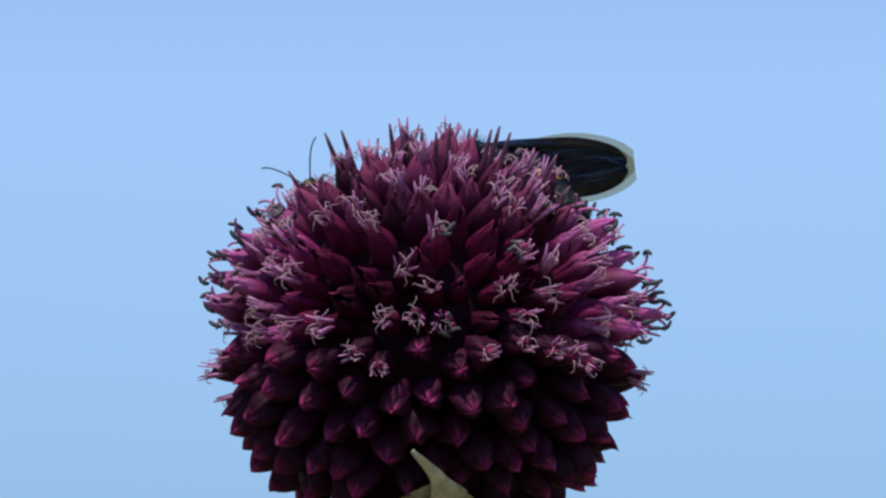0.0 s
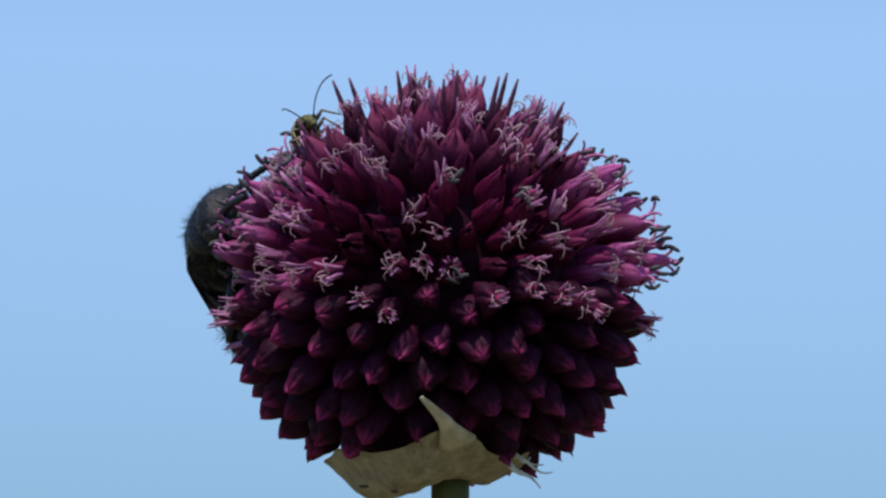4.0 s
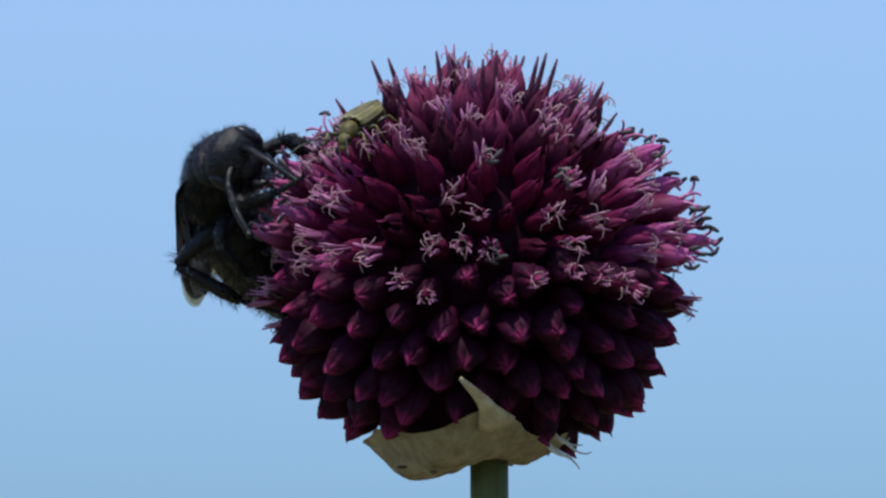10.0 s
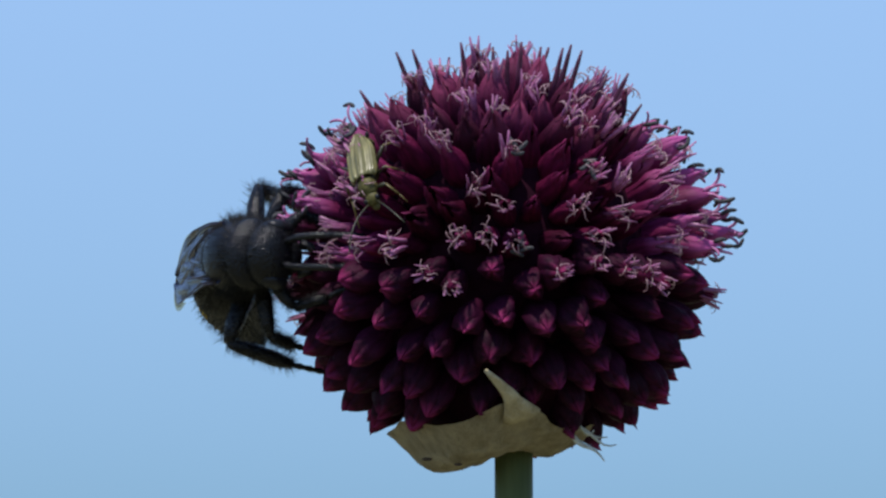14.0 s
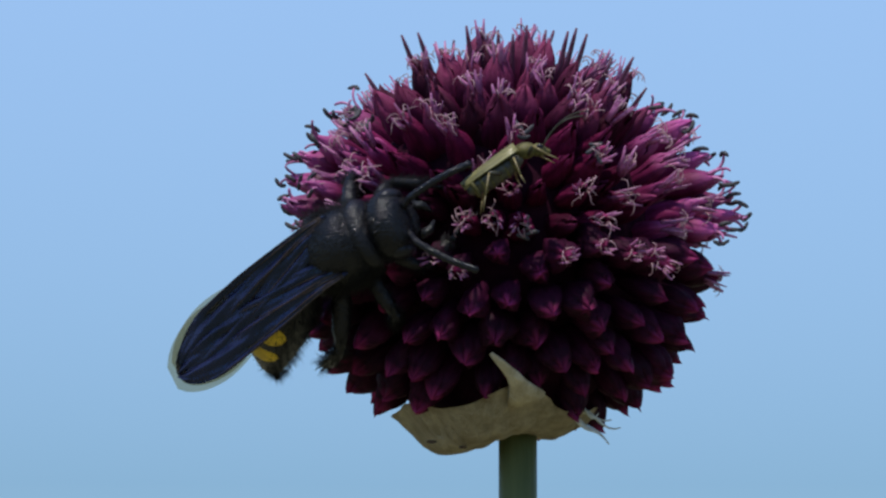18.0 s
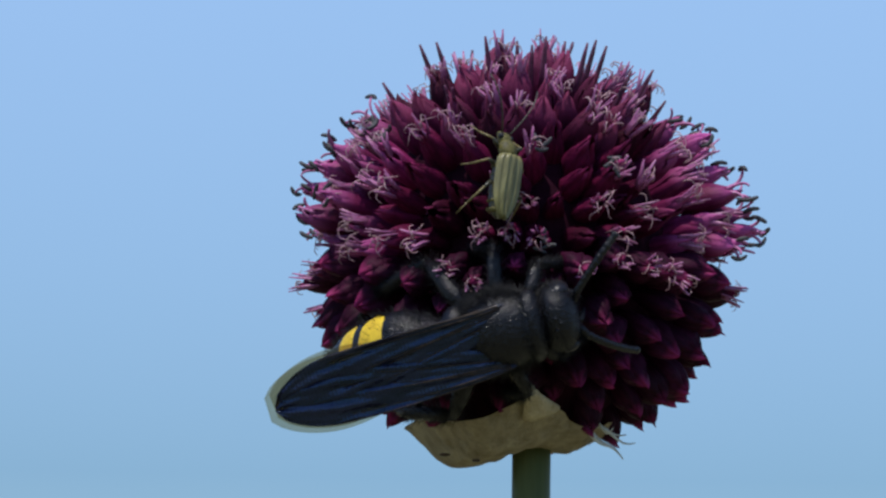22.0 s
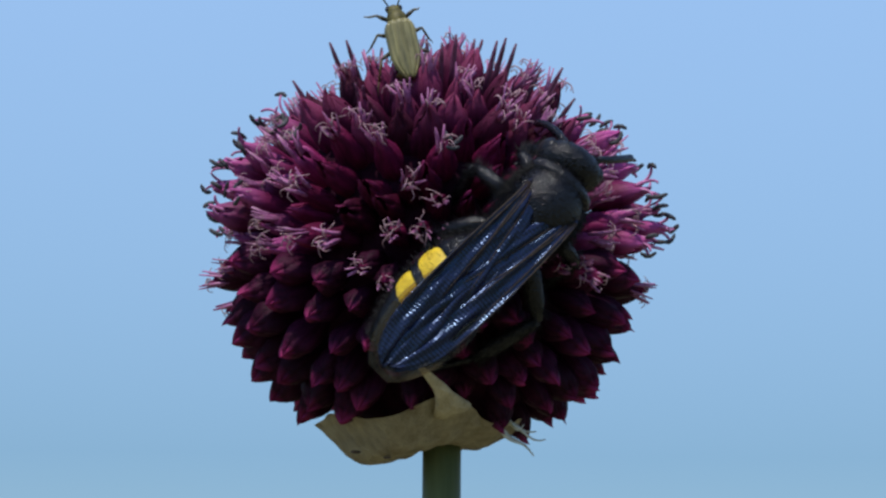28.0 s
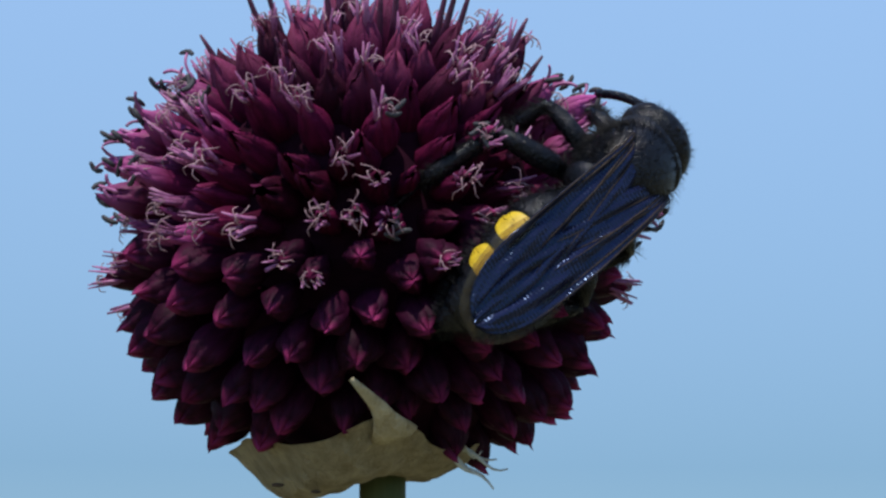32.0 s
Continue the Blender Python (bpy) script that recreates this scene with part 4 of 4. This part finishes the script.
BEETLE_WAY = [
    (0, -13.7, 11.2, 18.1, 32, -22, -109),
    (1, -14.7, 9.1, 18.5, 33, -13, -115),
    (1.5, -17.7, 6.4, 17.0, 36, 1, -112),
    (2, -16.2, 2.1, 18.0, 38, -13, -115),
    (3, -16.3, 4.3, 17.6, 37, -4, -119),
    (3.5, -15.7, 3.2, 18.2, 38, -16, -88),
    (5.5, -15.6, 2.5, 17.5, 39, -20, -99),
    (6, -16.2, 1.3, 17.7, 43, -20, -115),
    (6.5, -15.7, -1.8, 19.2, 49, -36, -99),
    (6.7, -14.6, -3.8, 18.8, 33, 21, -118),
    (7, -13.5, -7.0, 19.1, 40, 23, -81),
    (7.5, -13.4, -11.5, 16.3, 11, 22, -119),
    (8, -13.4, -13.9, 14.0, 13, 41, -105),
    (9, -13.2, -15.8, 12.7, 13, 41, -101),
    (10, -13.6, -14.3, 13.9, -5, 28, -117),
    (11, -14.2, -13.9, 12.7, -27, 24, -136),
    (11.5, -14.0, -14.9, 12.1, -55, 28, 172),
    (12, -15.8, -13.3, 10.9, -64, 7, 153),
    (12.5, -15.2, -13.7, 10.3, -87, 20, 130),
    (13, -16.0, -15.0, 11.5, 13, 14, -110),
    (13.5, -16.1, -15.1, 7.9, 11, 44, -114),
    (14.5, -14.7, -19.3, 6.7, 58, 41, -48),
    (15.5, -13.4, -20.6, 6.0, 55, 11, -42),
    (16, -12.1, -24.6, 2.6, 6, 5, 1),
    (16.5, -10.0, -25.4, 2.8, 6, -8, -1),
    (17, -4.5, -27.0, 3.2, 6, -1, -2),
    (17.5, -2.9, -27.2, 2.6, 7, -32, -4),
    (18, -0.4, -27.2, 4.2, 6, -34, -1),
    (18.5, -0.1, -27.2, 3.8, 8, -38, -6),
    (19, 0.4, -26.8, 6.1, 5, -12, 6),
    (19.5, 0.5, -27.0, 5.4, 7, -26, -3),
    (20, 0.6, -26.8, 6.4, 8, -23, -6),
    (20.5, 0.7, -26.7, 6.6, 7, -25, -3),
    (21, 1.1, -26.3, 7.9, 7, -19, -2),
    (21.5, 3.9, -25.9, 8.5, 53, -9, 0),
    (22, -2.3, -26.5, 4.6, 83, -81, 50),
    (22.5, -3.0, -26.7, 2.8, 10, -72, 111),
    (23, -2.4, -26.3, 7.7, 47, -43, -15),
    (23.5, -3.1, -25.9, 8.6, 16, -55, -2),
    (24, -1.0, -25.4, 10.5, 19, -37, -11),
    (24.5, 0.8, -25.2, 11.0, 24, -2, 1),
    (25.5, -0.4, -23.7, 13.9, 40, -28, 28),
    (26.5, -0.1, -12.1, 18.3, -31, -43, 130),
    (27, -1.5, -14.5, 18.6, -30, -44, 150),
    (27.5, -2.8, -12.8, 21.0, -45, -44, 154),
    (28, -4.0, -11.8, 22.2, -35, -70, 128),
    (28.2, -2.6, -10.1, 23.6, 39, -31, 30),
    (28.5, -1.2, -10.6, 24.2, 19, -6, 41),
    (29, -0.4, -6.9, 25.2, 17, -3, 25),
    (29.5, 0.7, -5.8, 25.6, 16, -5, 21),
    (30, 1.2, -1.7, 25.4, 7, -12, 53),
    (30.5, 1.0, -1.3, 25.7, 0, -4, 78),
    (31, 6.6, 13.8, 18.4, -1, 33, 75),
    (32, 6.8, 20.0, 15.3, -5, 46, 73),
]


def placed(x, y, z, rx, ry, rz):
    return pose(x * MM, y * MM, HEAD.z + z * MM, rx, ry, rz)


# antennae: seconds, degrees outward, degrees down
FEELERS_LEFT = [(0, 62, 84), (0.5, 22, 75), (1, -19, 65), (2, 28, 59), (3, 72, 42), (5.5, 36, 18), (5.75, -25, 22), (6, -85, 25), (6.5, -87, 23), (6.75, -20, 7), (7, 47, -9), (7.5, 39, -18), (8, -5, 32), (8.5, 4, 43), (9, -24, 29), (9.5, -24, 29), (10, -13, 43), (10.5, -3, 37), (10.8, 35, 21), (11, 72, 6), (11.5, 51, 12), (12, -13, 23), (12.5, -18, 33), (13, 5, 31), (13.5, 4, 34)]
FEELERS_RIGHT = [(0, -62, 84), (0.5, -22, 75), (1, 19, 65), (2, -28, 59), (2.5, 10, 15), (3, 44, -24), (3.5, 24, -8), (5.5, -37, 12), (6, -53, -8), (6.5, -54, -26), (7, -48, -17), (7.5, -41, -27), (8, -8, 23), (8.5, -21, 35), (9, -76, 0), (9.17, -24, -7), (9.33, 29, -14), (9.5, 81, -21), (10, 51, 32), (10.5, 71, 2), (11, 70, 7), (11.5, 49, 30), (11.8, -17, 0), (12, -83, -29), (12.2, -31, -2), (12.5, 22, 26), (13, -12, 30), (13.5, -11, 33)]
# right hind leg as it hangs on: seconds, way of the thigh, way of the shank (in the wasp's space)
HIND_HOLD = [
    (0, (-0.50, -0.86, -0.10), (-0.76, 0.04, -0.64)),
    (3, (-0.50, -0.86, -0.10), (-0.76, 0.04, -0.64)),
    (5.5, (0.29, -0.96, -0.00), (0.33, -0.41, -0.85)),
    (9, (-0.49, -0.84, 0.22), (-0.15, -0.06, -0.99)),
    (9.5, (-0.48, -0.83, 0.27), (-0.21, -0.15, -0.97)),
    (10, (-0.47, -0.81, 0.35), (-0.10, 0.02, -0.99)),
    (10.5, (-0.56, -0.83, 0.06), (0.05, 0.07, -1.00)),
    (11, (-0.50, -0.85, 0.16), (0.05, 0.08, -1.00)),
    (11.5, (-0.02, -0.93, 0.37), (0.14, 0.15, -0.98)),
    (12, (-0.16, -0.97, 0.21), (0.17, 0.13, -0.98)),
    (12.5, (-0.37, -0.89, 0.25), (0.13, 0.06, -0.99)),
    (13, (0.58, -0.69, 0.42), (0.20, 0.08, -0.98)),
    (15.5, (-0.50, -0.86, -0.10), (-0.76, 0.04, -0.64)),
    (16.5, (-0.50, -0.86, -0.10), (-0.76, 0.04, -0.64)),
]
HEAD_NOD = [(0, 15, 0), (5.5, 30, 0), (7, 30, 0), (8, 32, -6), (9, 20, -25), (11, 26, -25), (12, 30, -8), (13, 30, 0), (15.5, 15, 0), (17, 5, 0), (18, 5, -8), (19, 5, -14), (21, 5, 0), (23, 10, 0), (27, 10, 0), (28.5, 10, 14), (30, 10, 0), (32, 20, 0)]


def motions():
    walk(wasp, [(t, placed(*p)) for t, *p in WASP_WAY])
    walk(beetle, [(t, placed(*p)) for t, *p in BEETLE_WAY])
    for sg in (1, -1):
        # wings: spread outward, lift of the tip
        ob = HINGED["forewing", sg]
        rest = ob.location.copy()
        # seconds, spread, lift of the tip, swing of both wings to the wasp's left
        rows = [(0, 1, 4, 0), (3, 0, -8, 0), (7, 0, -9, 0), (8, 0, -17, 0), (9, 0, -11, 0), (10, 0, -9, 0), (10.5, 0, 0, 0), (12.5, 0, 0, 0), (13, 0, -6, 0), (14, 0, -8, 0), (16, 0, 2, 0),
                (17, 0, 0, 12), (17.5, 0, 0, 4), (18, 0, 0, 8), (18.5, 0, 0, 6), (19, 0, 0, 6), (19.5, 0, 0, 6), (20, 0, 0, 6), (20.5, 0, 0, -10), (21, 0, 0, -10), (21.5, 0, 0, -12), (22, 0, 0, 6), (22.5, 0, 0, 2), (23, 0, 0, -6), (23.5, 0, 0, 6), (24, 0, 0, -4), (24.5, 0, 0, -4), (26.5, 0, 0, 0), (27, 0, 0, 7), (27.5, 0, 0, -14), (28, 0, 0, -6), (28.5, 0, 0, 4), (29, 0, 37, -10), (29.5, 0, 28, -4), (30, 0, 24, -6), (30.5, 0, 32, 2), (31, 0, 40, -6), (31.5, 0, 40, -8), (32, 0, 0, 2)]
        walk(ob, [(t, Matrix.Translation(rest) @ pose(0, 0, 0, 0, lift, -sg * out + turn)) for t, out, lift, turn in rows])
        ob = HINGED["hindwing", sg]
        rest2 = ob.location.copy()
        walk(ob, [(t, Matrix.Translation(rest2) @ pose(0, 0, 0, 0, lift * 0.9 - 3, -sg * (out - 4) + turn)) for t, out, lift, turn in rows])
        # antennae: sideways, up
        ob = HINGED["antenna", sg]
        rest3 = ob.location.copy()
        sway = FEELERS_LEFT if sg > 0 else FEELERS_RIGHT
        sway = sway + ([(16, 20, 10), (17, 10, 10), (18, 15, 20), (19, 35, -10), (20, 28, -5)] if sg > 0 else [(16, 35, 14), (17, 50, 18), (18, 43, 12), (19, 45, 0), (20, 45, -3)])
        sway += [(21, 52, 0) if sg > 0 else (21, 45, 60), (23, 35, 0), (24, 40, 0), (27, 20, 40)]
        sway += ([(28, 20, 60), (28.5, 10, 78), (29.5, 10, 78), (30, 74, 0), (30.5, 80, 0), (31, 95, 0), (31.5, 70, -10), (32, 30, 50)] if sg > 0 else
                 [(28, 45, 30), (28.5, 58, 0), (29, 60, 35), (30, 60, 40), (30.5, 72, 0), (31, 70, 40), (31.5, 72, 0), (32, 60, 50)])
        walk(ob, [(t, Matrix.Translation(rest3) @ pose(0, 0, 0, 0, up, sg * out)) for t, out, up in sway])
    # head: nod down, turn to its left
    ob = HINGED["head"]
    rest5 = ob.location.copy()
    walk(ob, [(t, Matrix.Translation(rest5) @ pose(0, 0, 0, 0, nod, turn)) for t, nod, turn in
              HEAD_NOD])
    ob = HINGED["abdomen"]
    rest4 = ob.location.copy()
    # abdomen: roll, dip, turn
    walk(ob, [(t, Matrix.Translation(rest4) @ pose(0, 0, 0, roll, dip, turn)) for t, roll, dip, turn in
              ((0, 0, -4, 0), (5.5, -35, -30, 0), (7, -35, -30, 0), (8, -45, -14, 0), (9, -35, -30, 0), (11, -32, -40, 0), (12.5, -30, -42, 0), (13, -30, -20, 0), (15.5, -50, -16, 14), (16, -50, -14, 13), (17, -20, -3, 19), (18, -34, -6, 12), (19, -25, -5, 10),
               (20, -18, -8, 14), (21, -22, -4, -1), (22, 0, -8, 8), (23, 0, -8, -6), (24, 0, -6, -14), (24.5, 0, -6, 8), (26.5, 0, -4, 12), (27, 0, -4, 24),
               (27.5, 0, -4, 16), (28, 0, -4, -13), (28.5, 0, 2, -4), (29, 0, 8, 3), (29.5, 0, 6, 6), (30, 0, 0, 16), (31, 0, 0, 21), (31.5, 0, -2, 8), (32, 0, -4, 10))])
    # legs step as it climbs
    def fold(t):
        return 34 + 12 * min(1, max(0, (t - 24) / 3))

    for i, key in enumerate((("foreleg", 1), ("foreleg", -1), ("midleg", 1), ("midleg", -1), ("hindleg", 1), ("hindleg", -1))):
        ob = HINGED[key]
        rest6 = ob.location.copy()
        if key == ("hindleg", -1):
            continue
        tuck = 22 if key[0] == "foreleg" else 0
        drawn = {"foreleg": 0, "midleg": 14, "hindleg": 38}[key[0]] if key[1] > 0 else 0
        walk(ob, [(k * 0.5, Matrix.Translation(rest6) @ pose(0, 0, 0, -key[1] * (fold(k * 0.5) + tuck + drawn * min(1, max(0, k / 3 - 11), max(0, 24.4 - k / 2.4))), 0, 5 * math.sin(k * 1.9 + i * 2.1))) for k in range(65)])
    leg = HINGED["hindleg", -1]
    rest7 = leg.location.copy()
    moving, thigh, shank = HINGED[leg.name, "knee"]
    turns = [(t, thigh.rotation_difference(Vector(a)).to_matrix(), shank.rotation_difference(Vector(b)).to_matrix()) for t, a, b in HIND_HOLD]
    for k in range(34, 65):
        step = Matrix.Rotation(radians(fold(k * 0.5)), 3, "X") @ Matrix.Rotation(radians(5 * math.sin(k * 1.9 + 10.5)), 3, "Z")
        turns.append((k * 0.5, step, step))
    walk(leg, [(t, Matrix.Translation(rest7) @ a.to_4x4()) for t, a, b in turns])
    for ob in moving:
        rest8 = ob.location.copy()
        walk(ob, [(t, Matrix.Translation(rest8) @ (a.transposed() @ b).to_4x4()) for t, a, b in turns])


motions()
